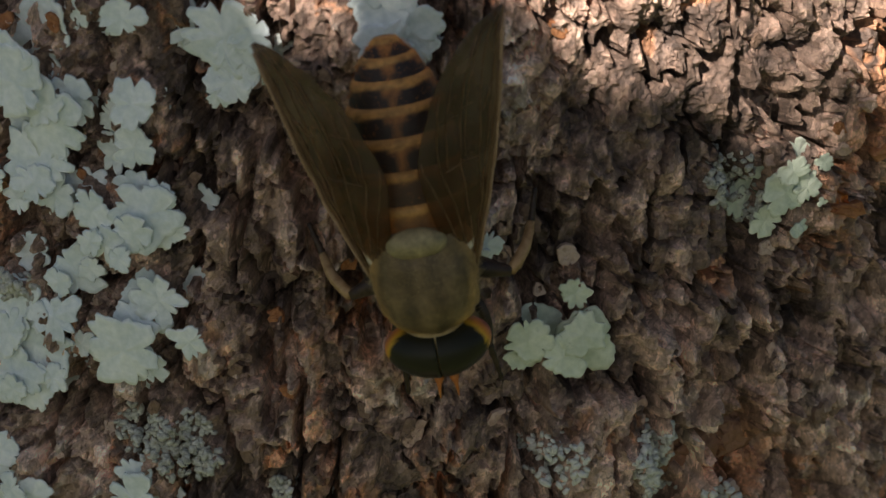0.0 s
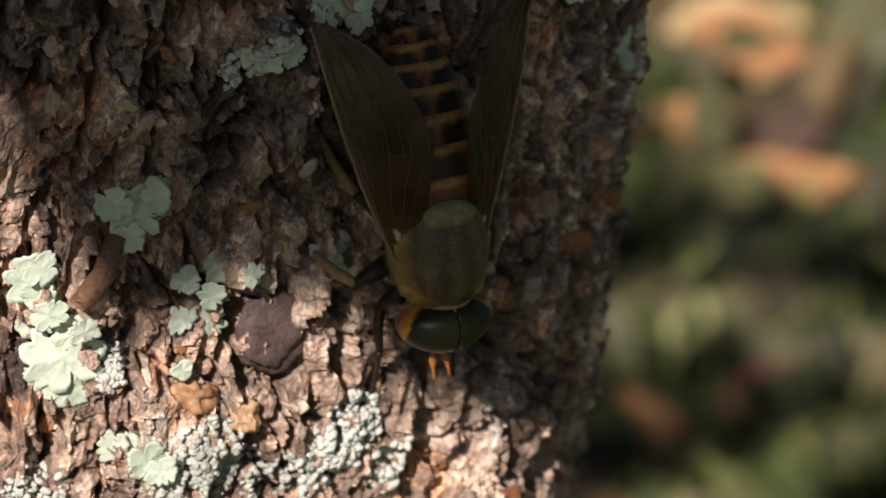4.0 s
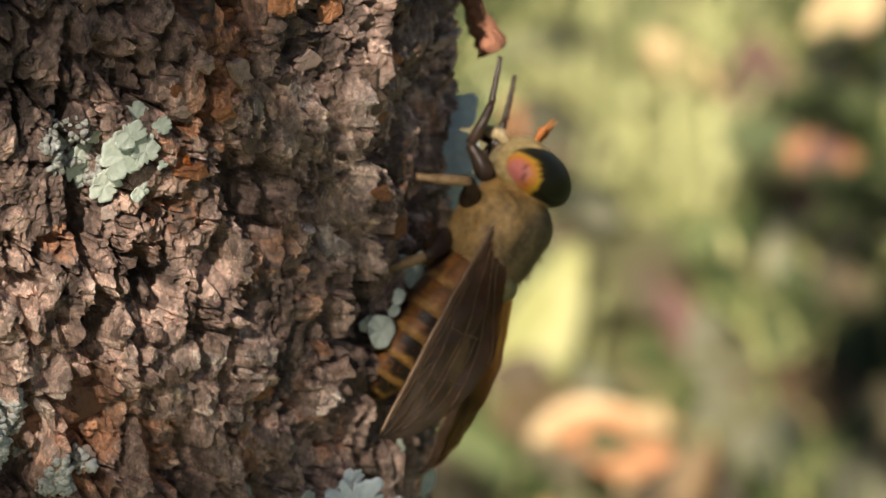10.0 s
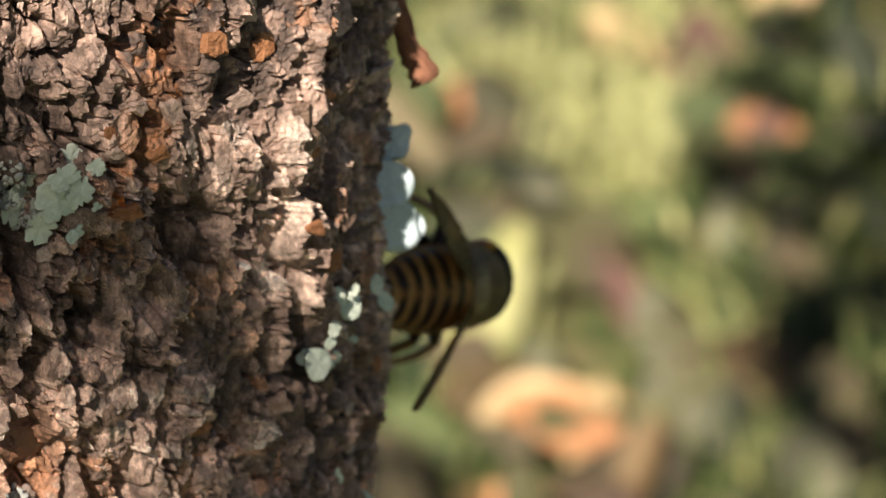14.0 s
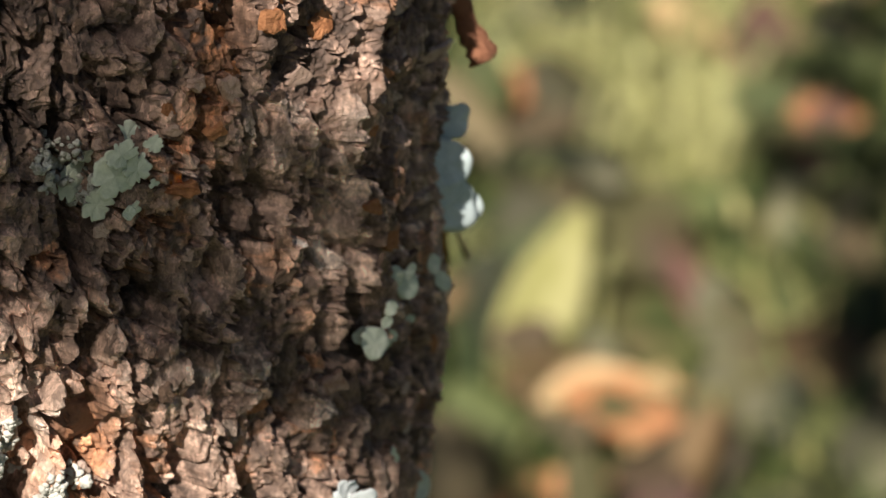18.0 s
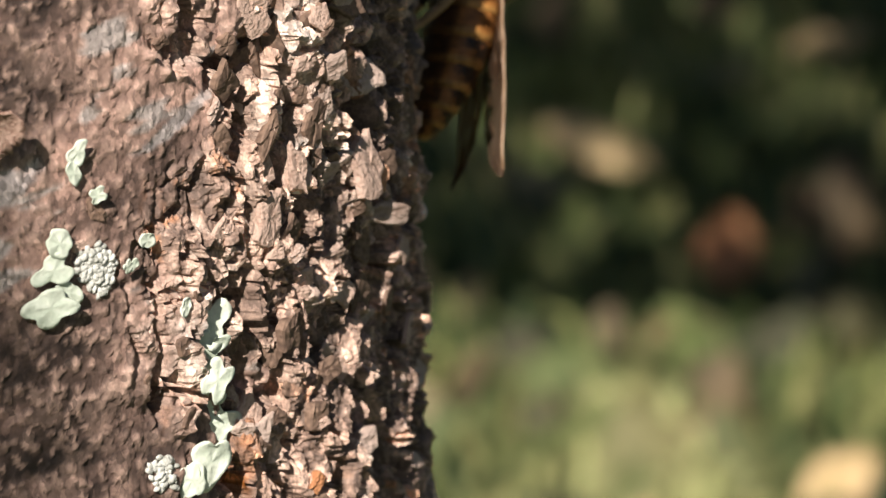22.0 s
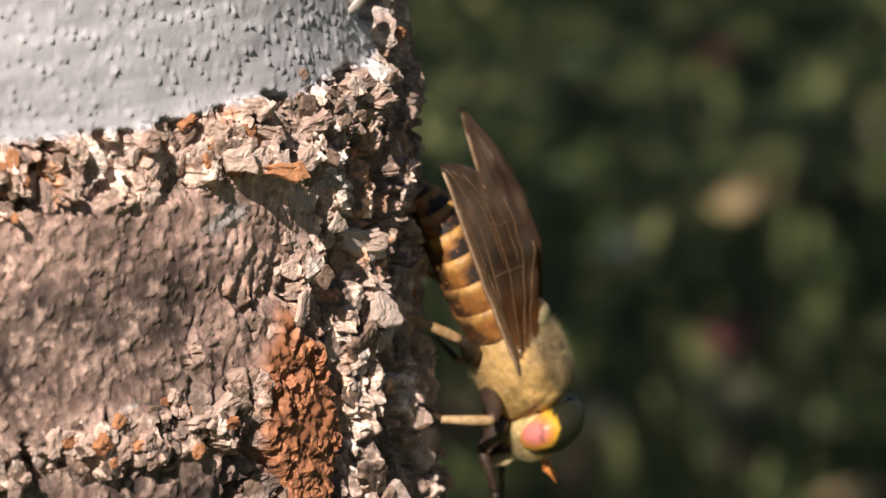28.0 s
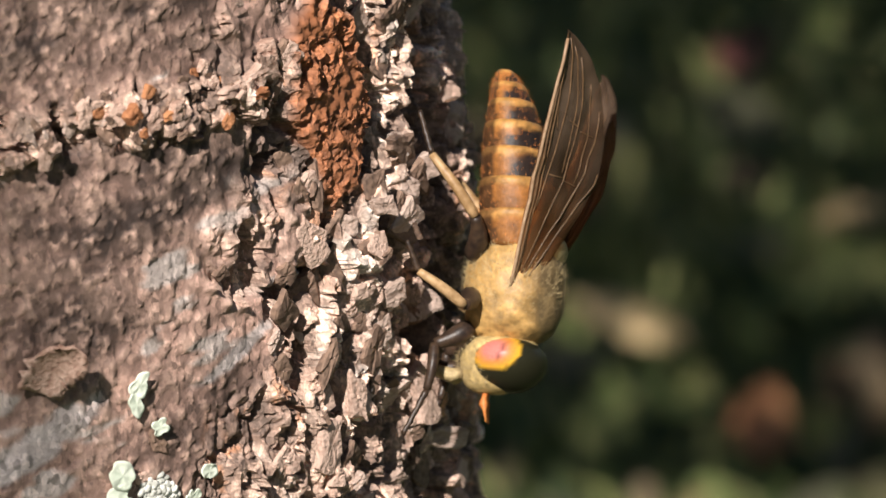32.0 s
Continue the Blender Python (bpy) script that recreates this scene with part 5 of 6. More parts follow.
fallen_leaf(0.17, 0.948, 0.038, 0.022, "orange", -25, 10)
fallen_leaf(0.174, 0.888, 0.022, 0.016, "brown", 10, 11)
fallen_leaf(0.126, 0.712, 0.040, 0.020, "orange", -40, 13)
fallen_leaf(0.152, 0.743, 0.026, 0.018, "red", 20, 14)
fallen_leaf(0.169, 0.958, 0.040, 0.016, "orange", 0, 15)
fallen_leaf(0.136, 0.777, 0.020, 0.014, "pale", 60, 16)
fallen_leaf(0.284, 1.58, 0.036, 0.030, "orange", 80, 17)
fallen_leaf(0.247, 1.723, 0.055, 0.026, "tan", -20, 18)
fallen_leaf(0.35, 2.184, 0.032, 0.020, "red", -50, 19)
fallen_leaf(0.319, 2.411, 0.018, 0.014, "white", 0, 20)
fallen_leaf(0.445, 2.997, 0.030, 0.026, "red", 0, 21)
fallen_leaf(0.406, 2.532, 0.050, 0.026, "tan", 10, 22)
fallen_leaf(0.421, 3.548, 0.085, 0.034, "tan", 0, 23)
fallen_leaf(0.368, 1.883, 0.045, 0.018, "tan", 30, 24)
fallen_leaf(0.326, 1.962, 0.028, 0.020, "brown", 30, 25)
fallen_leaf(0.36, 2.21, 0.030, 0.014, "red", 60, 26)
fallen_leaf(0.29, 1.31, 0.034, 0.024, "tan", 20, 27)
fallen_leaf(0.257, 1.163, 0.030, 0.026, "orange", 10, 28)
fallen_leaf(0.244, 1.236, 0.040, 0.018, "brown", 70, 29)
fallen_leaf(0.225, 1.255, 0.034, 0.020, "tan", -30, 34)


def grass_material():
    m, n, l, b = material("grass", 0.6, 0.3)
    geo = n.new("ShaderNodeNewGeometry")
    ramp = n.new("ShaderNodeValToRGB")
    els = ramp.color_ramp.elements
    els[0].position, els[0].color = 0.0, (0.018, 0.036, 0.011, 1)
    els[1].position, els[1].color = 1.0, (0.42, 0.38, 0.16, 1)
    for p, c in ((0.35, (0.055, 0.080, 0.025, 1)), (0.68, (0.14, 0.17, 0.05, 1)), (0.86, (0.34, 0.34, 0.13, 1))):
        els.new(p).color = c
    l.new(geo.outputs["Random Per Island"], ramp.inputs["Fac"])
    l.new(ramp.outputs["Color"], b.inputs["Base Color"])
    b.inputs["Subsurface Weight"].default_value = 0.0
    return m


def build_grass():
    rnd = np.random.RandomState(4)
    n = 26000
    y = 0.55 + 4.2 * rnd.rand(n) ** 1.5
    x = y * (-0.02 + 0.30 * rnd.rand(n))
    keep = np.hypot(x, y) > 0.12
    keep &= fbm(x / 0.09 + 9, y / 0.13 + 9, 8, 2) + 0.25 * rnd.rand(n) > 0.48
    x, y = x[keep], y[keep]
    n = len(x)
    h = 0.010 + 0.022 * rnd.rand(n)
    w = 0.0011 + 0.0012 * rnd.rand(n)
    a, lean = rnd.rand(n) * 6.283, rnd.rand(n) * 1.6
    da, db = np.cos(a), np.sin(a)
    la = rnd.rand(n) * 6.283
    v = np.zeros((n, 5, 3))
    v[:, 0] = np.stack([x - da * w, y - db * w, np.full(n, -0.01)], -1)
    v[:, 1] = np.stack([x + da * w, y + db * w, np.full(n, -0.01)], -1)
    mx, my = x + np.cos(la) * lean * h * 0.35, y + np.sin(la) * lean * h * 0.35
    v[:, 2] = np.stack([mx + da * w * 0.8, my + db * w * 0.8, h * 0.6], -1)
    v[:, 3] = np.stack([mx - da * w * 0.8, my - db * w * 0.8, h * 0.6], -1)
    v[:, 4] = np.stack([x + np.cos(la) * lean * h, y + np.sin(la) * lean * h, h], -1)
    f = []
    for i in range(n):
        o = i * 5
        f += [(o, o + 1, o + 2, o + 3), (o + 3, o + 2, o + 4)]
    ob = mesh_part("grass", v.reshape(-1, 3).tolist(), f, grass_material())
    return tagged(ob, "short green and straw-coloured grass of the lawn", "grass", kind="stuff")


build_grass()


def sunlit_tufts():
    """Tufts that stand together in the lawn, painted pale straw-green as if in sun."""
    rnd = np.random.RandomState(14)
    verts, faces, cols = [], [], []
    for cx, cy, rx, ry, count in ((0.205, 1.20, 0.030, 0.07, 500), (0.228, 1.33, 0.034, 0.08, 600), (0.178, 1.27, 0.02, 0.05, 200), (0.160, 1.06, 0.016, 0.04, 140)):
        for _ in range(count):
            a, d = rnd.rand() * 6.283, math.sqrt(rnd.rand())
            x, y = cx + rx * d * math.cos(a), cy + ry * d * math.sin(a)
            h, w, b, lean, la = rnd.uniform(0.010, 0.030), rnd.uniform(0.0012, 0.0024), rnd.rand() * 6.283, rnd.rand() * 0.9, rnd.rand() * 6.283
            c, e, o = math.cos(b) * w, math.sin(b) * w, len(verts)
            mx, my = x + math.cos(la) * lean * h * 0.4, y + math.sin(la) * lean * h * 0.4
            verts += [(x - c, y - e, -0.01), (x + c, y + e, -0.01), (mx + c * 0.8, my + e * 0.8, h * 0.6), (mx - c * 0.8, my - e * 0.8, h * 0.6), (x + math.cos(la) * lean * h, y + math.sin(la) * lean * h, h)]
            faces += [(o, o + 1, o + 2, o + 3), (o + 3, o + 2, o + 4)]
            cols += [np.array((0.40, 0.40, 0.17)) * rnd.uniform(0.55, 1.3)] * 5
    ob = mesh_part("grass", verts, faces, toned("grass painted sunlit", 300, rough=0.6, bump=0.1))
    tone_layer(ob.data, cols)
    return tagged(ob, "grass tufts painted pale like a sunlit patch of lawn", "grass", kind="stuff")


sunlit_tufts()


def build_litter():
    """Scraps of dead and living leaves too many to count, half upright in the grass."""
    rnd = np.random.RandomState(12)
    n = 1100
    y = 0.6 + 3.9 * rnd.rand(n) ** 1.4
    x = y * (-0.02 + 0.30 * rnd.rand(n))
    keep = (np.hypot(x, y) > 0.15) & (rnd.rand(n) < np.where(y < 1.55, 1.0, 0.12))
    verts, faces, cols = [], [], []
    palette = np.array([(0.50, 0.44, 0.18), (0.36, 0.40, 0.12), (0.24, 0.32, 0.09), (0.58, 0.42, 0.24), (0.50, 0.26, 0.13), (0.13, 0.19, 0.06), (0.62, 0.58, 0.36), (0.30, 0.16, 0.10)])
    for i in np.nonzero(keep)[0]:
        s = rnd.uniform(0.008, 0.022) * (1.0 if y[i] < 1.55 else 1.3)
        a, el = rnd.rand() * 6.283, rnd.uniform(0.3, 1.2)
        u = np.array((math.cos(a), math.sin(a) * math.cos(el), math.sin(a) * math.sin(el)))
        v = np.array((-math.sin(a), math.cos(a) * math.cos(el), math.cos(a) * math.sin(el)))
        c = np.array((x[i], y[i], 0.012 + rnd.rand() * 0.012))
        nrm = np.cross(u, v)
        o, w = len(verts), rnd.uniform(0.35, 0.8)
        col = (palette[rnd.randint(len(palette))] * 0.6 + np.array((0.20, 0.22, 0.08)) * 0.4) * rnd.uniform(0.08, 0.46)
        for k in range(7):
            t = 6.283 * k / 7
            verts.append(tuple(c + u * s * math.cos(t) + v * s * w * math.sin(t) + nrm * 0.2 * s * math.cos(2 * t)))
            cols.append(col)
        verts.append(tuple(c + nrm * 0.1 * s))
        cols.append(col)
        faces += [(o + k, o + (k + 1) % 7, o + 7) for k in range(7)]
    ob = mesh_part("leaf_litter", verts, faces, toned("leaf litter", 300, rough=0.7, bump=0.3, depth=0.0005))
    tone_layer(ob.data, cols)
    return tagged(ob, "scraps of yellow, tan and green leaves in the lawn", "leaf litter", kind="stuff")


build_litter()


# ---- unseen leaves added to shade the trunk and the lawn ----
SHADE_LEAF = mottled("unseen shade leaf", (0.035, 0.07, 0.02), (0.09, 0.15, 0.04), 60, depth=0.001)


def shade_caster(spots, away, size, label, seed):
    """Added shade caster: leaves towards the sun from each spot (x, y, z, half spread across, half spread up), with a
    limb through them.
    """
    rnd = random.Random(seed)
    across = TO_SUN.cross(Vector((0, 0, 1))).normalized()
    upward = across.cross(TO_SUN).normalized()
    home = Vector(spots[0][:3]) + TO_SUN * away
    root = Vector((-0.012, 0.0, 1.05 + 0.12 * seed % 0.5)) - home
    mid = Vector((home.x * 0.5 - 0.1, home.y * 0.5, root.z + home.z + 0.25)) - home
    limb_points = [root, mid]
    verts, faces = [], []
    centres = []
    for x, y, z, sa, su, count in spots:
        c = Vector((x, y, z)) + TO_SUN * away
        centres.append(c - home)
        for _ in range(count):
            p = c + across * rnd.uniform(-sa, sa) + upward * rnd.uniform(-su, su) + TO_SUN * rnd.uniform(-0.1, 0.1) * away - home
            lv, lf = leaf_mesh(rnd, size * rnd.uniform(0.8, 1.2), size * 0.5, 0.1, 5, 3)
            m = Matrix.Translation(p) @ TO_SUN.to_track_quat("Z", "Y").to_matrix().to_4x4() @ pose(0, 0, 0, rnd.uniform(-35, 35), rnd.uniform(-35, 35), rnd.uniform(0, 360))
            o = len(verts)
            verts += [tuple(m @ Vector(q)) for q in lv]
            faces += [tuple(o + i for i in q) for q in lf]
    path = smooth_path(limb_points + [c + upward * 0.01 for c in centres], 5)
    bough = tube(path, list(np.linspace(7, 1.5, len(path))), STUB, "bough", trunk, label, sides=8)
    bough.location = home
    tagged(mesh_part("foliage", verts, faces, SHADE_LEAF, bough), kind="stuff")
    return bough


ACROSS = -TO_SUN.cross(Vector((0, 0, 1))).normalized() if TO_SUN.cross(Vector((0, 0, 1))).x < 0 else TO_SUN.cross(Vector((0, 0, 1))).normalized()
SUNUP = ACROSS.cross(-TO_SUN).normalized() if ACROSS.cross(-TO_SUN).z > 0 else ACROSS.cross(TO_SUN).normalized()
# Unseen leaf clusters, added only to block the sun from the bark.
bark_shade = shade_caster([tuple(ACROSS * 0.023 + Vector((0, 0, Z0))) + (0.043, 0.036, 390)], 0.42, 0.02, "unseen leaf cluster added to shade the bark", 5)
bark_shade_home = Vector(bark_shade.location)
thin_shade = shade_caster([tuple(ACROSS * 0.020 + Vector((0, 0, Z0))) + (0.045, 0.060, 640)], 1.3, 0.012, "unseen thin leaf cluster added between sun and bark", 8)
side_shade = shade_caster([tuple(ACROSS * 0.045 + Vector((0, 0, Z0))) + (0.016, 0.0115, 135)], 0.9, 0.007, "unseen small leaf cluster added between sun and bark", 11)
side_shade_home = Vector(side_shade.location)
thin_shade_home = Vector(thin_shade.location)
# Further unseen leaf clusters, added to darken the lawn region by region.
shade_caster([(0.20, 0.828, 0, 0.10, 0.022, 48), (0.132, 0.93, 0, 0.022, 0.014, 8), (0.184, 0.719, 0, 0.10, 0.03, 60)], 1.7, 0.03, "unseen leaf cluster added to shade the near lawn", 6)
shade_caster([(0.335, 1.24, 0, 0.055, 0.10, 50), (0.29, 1.00, 0, 0.05, 0.04, 36)], 1.8, 0.035, "unseen leaf cluster added to shade the side of the lawn", 9)
shade_caster([(0.25, 1.75, 0, 0.3, 0.12, 1000), (0.32, 2.3, 0, 0.35, 0.2, 1900), (0.45, 3.1, 0, 0.45, 0.3, 2700), (0.6, 4.2, 0, 0.55, 0.4, 3200)], 1.9, 0.036, "unseen leaf cluster added to shade the far lawn", 7)


# ---- bark flakes ----
def flake_meshes(mats, count=7):
    rnd = random.Random(9)
    out = []
    for m in mats:
        for _ in range(count):
            n, ry = 14, rnd.uniform(1.0, 1.7)
            k, a0 = rnd.choice((4, 5, 5, 6)), rnd.uniform(0, 6.283)
            corners = [(a0 + 6.283 * (i + rnd.uniform(-0.3, 0.3)) / k, rnd.uniform(0.75, 1.3)) for i in range(k)]
            ends = [(r * math.cos(a), ry * r * math.sin(a)) for a, r in corners]
            rim = []
            for i in range(n):
                s = i / n * k
                p, q, w = ends[int(s)], ends[(int(s) + 1) % k], s - int(s)
                dent = 1 - 0.34 * rnd.random() ** 2
                rim.append(((p[0] * (1 - w) + q[0] * w) * dent, (p[1] * (1 - w) + q[1] * w) * dent))
            tx, ty = rnd.uniform(-0.16, 0.16), rnd.uniform(-0.16, 0.16)
            v = []
            for size, base, jag in ((1.0, -0.5, 0.0), (1.0, 0.18, 0.06), (0.86, 0.30, 0.08), (0.45, 0.32, 0.10)):
                v += [(size * x, size * y, base + (rnd.uniform(-1, 1) * jag + (tx * x + ty * y if base > 0 else 0))) for x, y in rim]
            v.append((0, 0, 0.22))
            f = []
            for i in range(n):
                j = (i + 1) % n
                for q in range(3):
                    f.append((q * n + i, q * n + j, (q + 1) * n + j, (q + 1) * n + i))
                f.append((3 * n + i, 3 * n + j, 4 * n))
            me = bpy.data.meshes.new("bark_flake")
            me.from_pydata([tuple(q * MM for q in p) for p in v], [], f)
            me.materials.append(m)
            out.append(me)
    return out


def scatter_flakes():
    rnd = random.Random(21)
    mats = (FLAKE_DARK, FLAKE_TAN, FLAKE_ORANGE, FLAKE_PALE)
    meshes = flake_meshes(mats)
    spots = []
    while len(spots) < 1500:
        th, z = rnd.uniform(-30, 88), rnd.uniform(-95, 122)
        spots.append((th, z))
    th, z = np.array([s[0] for s in spots]), np.array([s[1] for s in spots])
    brown, grey, top, rust, mint = zones(th, z)
    weight = (1 - 0.985 * np.clip(brown + grey + top + rust + mint, 0, 1))
    keep = [i for i in range(len(spots)) if rnd.random() < weight[i]]
    # the chip rows beside the smooth rings
    rows = []
    for _ in range(190):
        rows.append((rnd.uniform(20, 72), rnd.gauss(84.9, 1.2)))
    for _ in range(120):
        rows.append((rnd.uniform(20, 53), rnd.gauss(66.9, 1.0)))
    for _ in range(170):
        rows.append((rnd.uniform(47, 68), rnd.uniform(26, 84)))
    on_rust = zones(np.array([r[0] for r in rows]), np.array([r[1] for r in rows]))[3]
    rows = [r for r, w in zip(rows, on_rust) if w < 0.3 and not (r[0] < 53 and 69.5 < r[1] < 82)]
    th = np.concatenate([th[keep], [r[0] for r in rows]])
    z = np.concatenate([z[keep], [r[1] for r in rows]])
    pts = trunk_points(th, z, 0.0)
    made, joined_v, joined_f = 0, {m.name: [] for m in mats}, {m.name: [] for m in mats}
    order = list(range(len(th)))
    rnd.shuffle(order)
    order.sort(key=lambda i: 0 if (th[i] > 18 and z[i] > 60 or th[i] > 30 and -12 < z[i] < 12) else 1)
    for i in order:
        roll = rnd.random()
        upper = z[i] > 60
        if upper:
            k = 0 if roll < 0.42 else 1 if roll < 0.74 else 2 if roll < 0.82 else 3
        elif th[i] > 46 and z[i] > 24:
            k = 0 if roll < 0.60 else 1 if roll < 0.8 else 3
        else:
            k = 0 if roll < 0.62 else 1 if roll < 0.80 else 2 if roll < 0.88 else 3
        me = meshes[k * 7 + rnd.randrange(7)]
        s = rnd.uniform(0.35, 1.0) * (0.58 if upper else 0.8)
        if th[i] > 50 and rnd.random() < 0.5:
            s *= 1.4
        strip = 46 < th[i] < 69 and 26 < z[i] < 82
        if strip:
            s *= 1.25
        a = radians(th[i])
        n, x = Vector((math.sin(a), -math.cos(a), 0)), Vector((math.cos(a), math.sin(a), 0))
        m = Matrix(((x.x, 0, n.x, pts[i][0]), (x.y, 0, n.y, pts[i][1]), (0, 1, 0, pts[i][2]), (0, 0, 0, 1)))
        m = m @ pose(0, 0, 0, rnd.uniform(-14, 14), rnd.uniform(-14, 14) - (rnd.uniform(5, 28) if th[i] > 46 else 0), rnd.uniform(-40, 40)) @ Matrix.Diagonal((s / max(0.45, math.cos(a)), s * rnd.uniform(0.8, 1.3) * (1.45 if strip else 1.0), s * rnd.uniform(0.45, 0.9), 1))
        if made < 300:
            ob = new("bark_flake", me)
            ob.parent = trunk
            ob.matrix_local = m
            made += 1
        else:
            v, f = joined_v[mats[k].name], joined_f[mats[k].name]
            o = len(v)
            v += [tuple(m @ q.co) for q in me.vertices]
            f += [tuple(o + j for j in p.vertices) for p in me.polygons]
    for mt in mats:
        if joined_v[mt.name]:
            tagged(mesh_part("bark_scale", joined_v[mt.name], joined_f[mt.name], mt, trunk, smooth=False), kind="stuff")


scatter_flakes()


def set_flakes(spots, mat, tall, seed):
    """Single long scales (bearing, height, half width in mm) that stand out from the bark."""
    rnd = random.Random(seed)
    meshes = flake_meshes((mat,), 5)
    for th, z, r in spots:
        ob = new("bark_flake", rnd.choice(meshes))
        ob.parent = trunk
        ob.matrix_local = trunk_frame(th, z, 0.25) @ pose(0, 0, 0, rnd.uniform(-10, 10), rnd.uniform(-14, 14) - (25 if th > 46 else 0), rnd.uniform(-24, 24)) @ Matrix.Diagonal((r * 1.2 / max(0.42, math.cos(radians(th))), r * tall * rnd.uniform(0.8, 1.2), 0.75, 1))


set_flakes([(66.5, 75.0, 1.1), (67.4, 61.9, 0.7), (77.7, 57.9, 0.8), (64.6, 57.7, 1.0), (77.6, 54.4, 0.7), (62.4, 54.6, 0.8), (54.3, 56.0, 0.6), (58.4, 53.3, 0.7), (52.1, 53.2, 0.6), (79.7, 61.1, 0.4), (58.8, 50.2, 0.6), (53.6, 50.9, 0.5), (62.8, 56.9, 0.6), (57.8, 47.7, 0.6), (45.1, 50.1, 0.5)], FLAKE_PALE, 1.6, 1)
set_flakes([(57.5, 56.7, 0.6), (54.2, 51.9, 0.6), (51.8, 50.9, 0.7), (67.6, 37.6, 1.1), (61.0, 41.4, 0.8), (56.0, 45.9, 0.7), (52.5, 42.0, 0.7), (47.6, 41.6, 0.7), (56.3, 40.2, 0.8), (59.8, 36.5, 0.7), (76.4, 59.6, 0.5), (66.9, 61.4, 0.5), (52.3, 38.8, 0.6)], FLAKE_PALE, 1.1, 2)
set_flakes([(44.9, 67.9, 1.1), (48.2, 67.3, 0.8), (42.8, 67.5, 0.8), (47.2, 69.0, 0.7), (40.9, 69.3, 0.6), (50.5, 67.5, 0.7), (33.8, 67.7, 0.8), (35.6, 66.6, 0.7), (32.9, 66.4, 0.6), (37.4, 67.0, 0.5), (28.7, 65.8, 0.6), (30.5, 66.0, 0.5), (26.8, 64.9, 0.5)], FLAKE_TAN, 0.9, 3)
set_flakes([(44.8, 67.0, 0.6), (33.5, 67.4, 0.6), (37.1, 66.9, 0.5)], FLAKE_ORANGE, 1.0, 4)
set_flakes([(36.5, 84.5, 1.1), (53.2, 83.1, 0.7), (51.2, 82.8, 0.9), (75.1, 88.0, 0.7), (25.3, 83.4, 0.9), (26.0, 82.4, 0.8), (44.0, 86.9, 0.5)], FLAKE_ORANGE, 0.9, 5)
set_flakes([(28.3, 83.5, 1.0), (39.9, 85.1, 1.0), (41.3, 86.4, 0.8), (43.8, 85.3, 0.9), (46.4, 86.0, 0.8), (47.0, 84.0, 0.9), (51.3, 85.2, 0.8), (54.0, 84.8, 0.8), (58.0, 84.8, 0.7), (60.7, 84.8, 0.7), (65.6, 86.2, 0.8), (66.2, 75.1, 1.0), (68.4, 84.5, 0.5), (42.8, 83.9, 0.8), (39.1, 86.3, 0.7), (30.3, 84.1, 0.8), (55.6, 82.6, 0.6)], FLAKE_TAN, 1.0, 6)
set_flakes([(57.4, -8.9, 0.6), (53.1, -20.4, 0.6), (56.6, 1.0, 0.8), (55.7, -11.4, 0.6), (59.0, -3.9, 0.5), (50.7, 1.1, 0.5), (37.7, 6.2, 0.5), (49.6, 9.6, 0.7), (53.3, 7.8, 0.7), (60.5, 3.6, 0.6)], FLAKE_TAN, 1.7, 7)
set_flakes([(36.9, -1.2, 1.0), (43.3, 7.7, 1.0), (41.1, 2.6, 0.9), (44.4, 9.0, 0.8), (42.8, 5.0, 0.7), (40.0, 2.0, 0.7), (46.2, 9.7, 0.6)], FLAKE_ORANGE, 0.9, 8)
set_flakes([(52.9, -62.3, 0.5), (58.4, -67.2, 0.5), (51.2, -66.2, 0.5), (64.7, -74.0, 0.5), (57.0, -69.4, 0.5), (52.8, -70.5, 0.5), (48.1, -69.6, 0.5), (59.7, -76.1, 0.5), (70.7, -82.0, 0.5), (45.4, -70.5, 0.5), (51.2, -74.5, 0.5), (43.6, -67.1, 0.5), (69.2, -70.3, 0.4)], FLAKE_PALE, 1.5, 9)
set_flakes([(56.2, -50.7, 0.7), (53.1, -52.2, 0.8), (55.6, -56.8, 0.8), (42.1, -45.2, 0.8), (42.3, -48.4, 0.8), (36.4, -48.3, 0.8), (34.4, -49.0, 0.7), (44.4, -52.6, 0.8)], FLAKE_TAN, 1.8, 10)


set_flakes([(52.1, 21.9, 0.8), (54.7, 21.7, 0.7), (52.9, 20.5, 0.6), (50.3, 21.6, 0.5)], FLAKE_ORANGE, 1.0, 11)
set_flakes([(62.3, 22.4, 0.5), (62.6, 20.5, 0.6), (61.3, 19.0, 0.5), (60.1, 18.3, 0.5)], FLAKE_PALE, 1.6, 12)


# ---- what moves ----
def stance(x, y, z, ahead, back):
    """Pose of the fly: its middle, the way its head points and the way its back faces."""
    f = Vector(ahead).normalized()
    u = Vector(back)
    u = (u - f * u.dot(f)).normalized()
    r = f.cross(u)
    return Matrix(((r.x, f.x, u.x, x), (r.y, f.y, u.y, y), (r.z, f.z, u.z, z), (0, 0, 0, 1)))


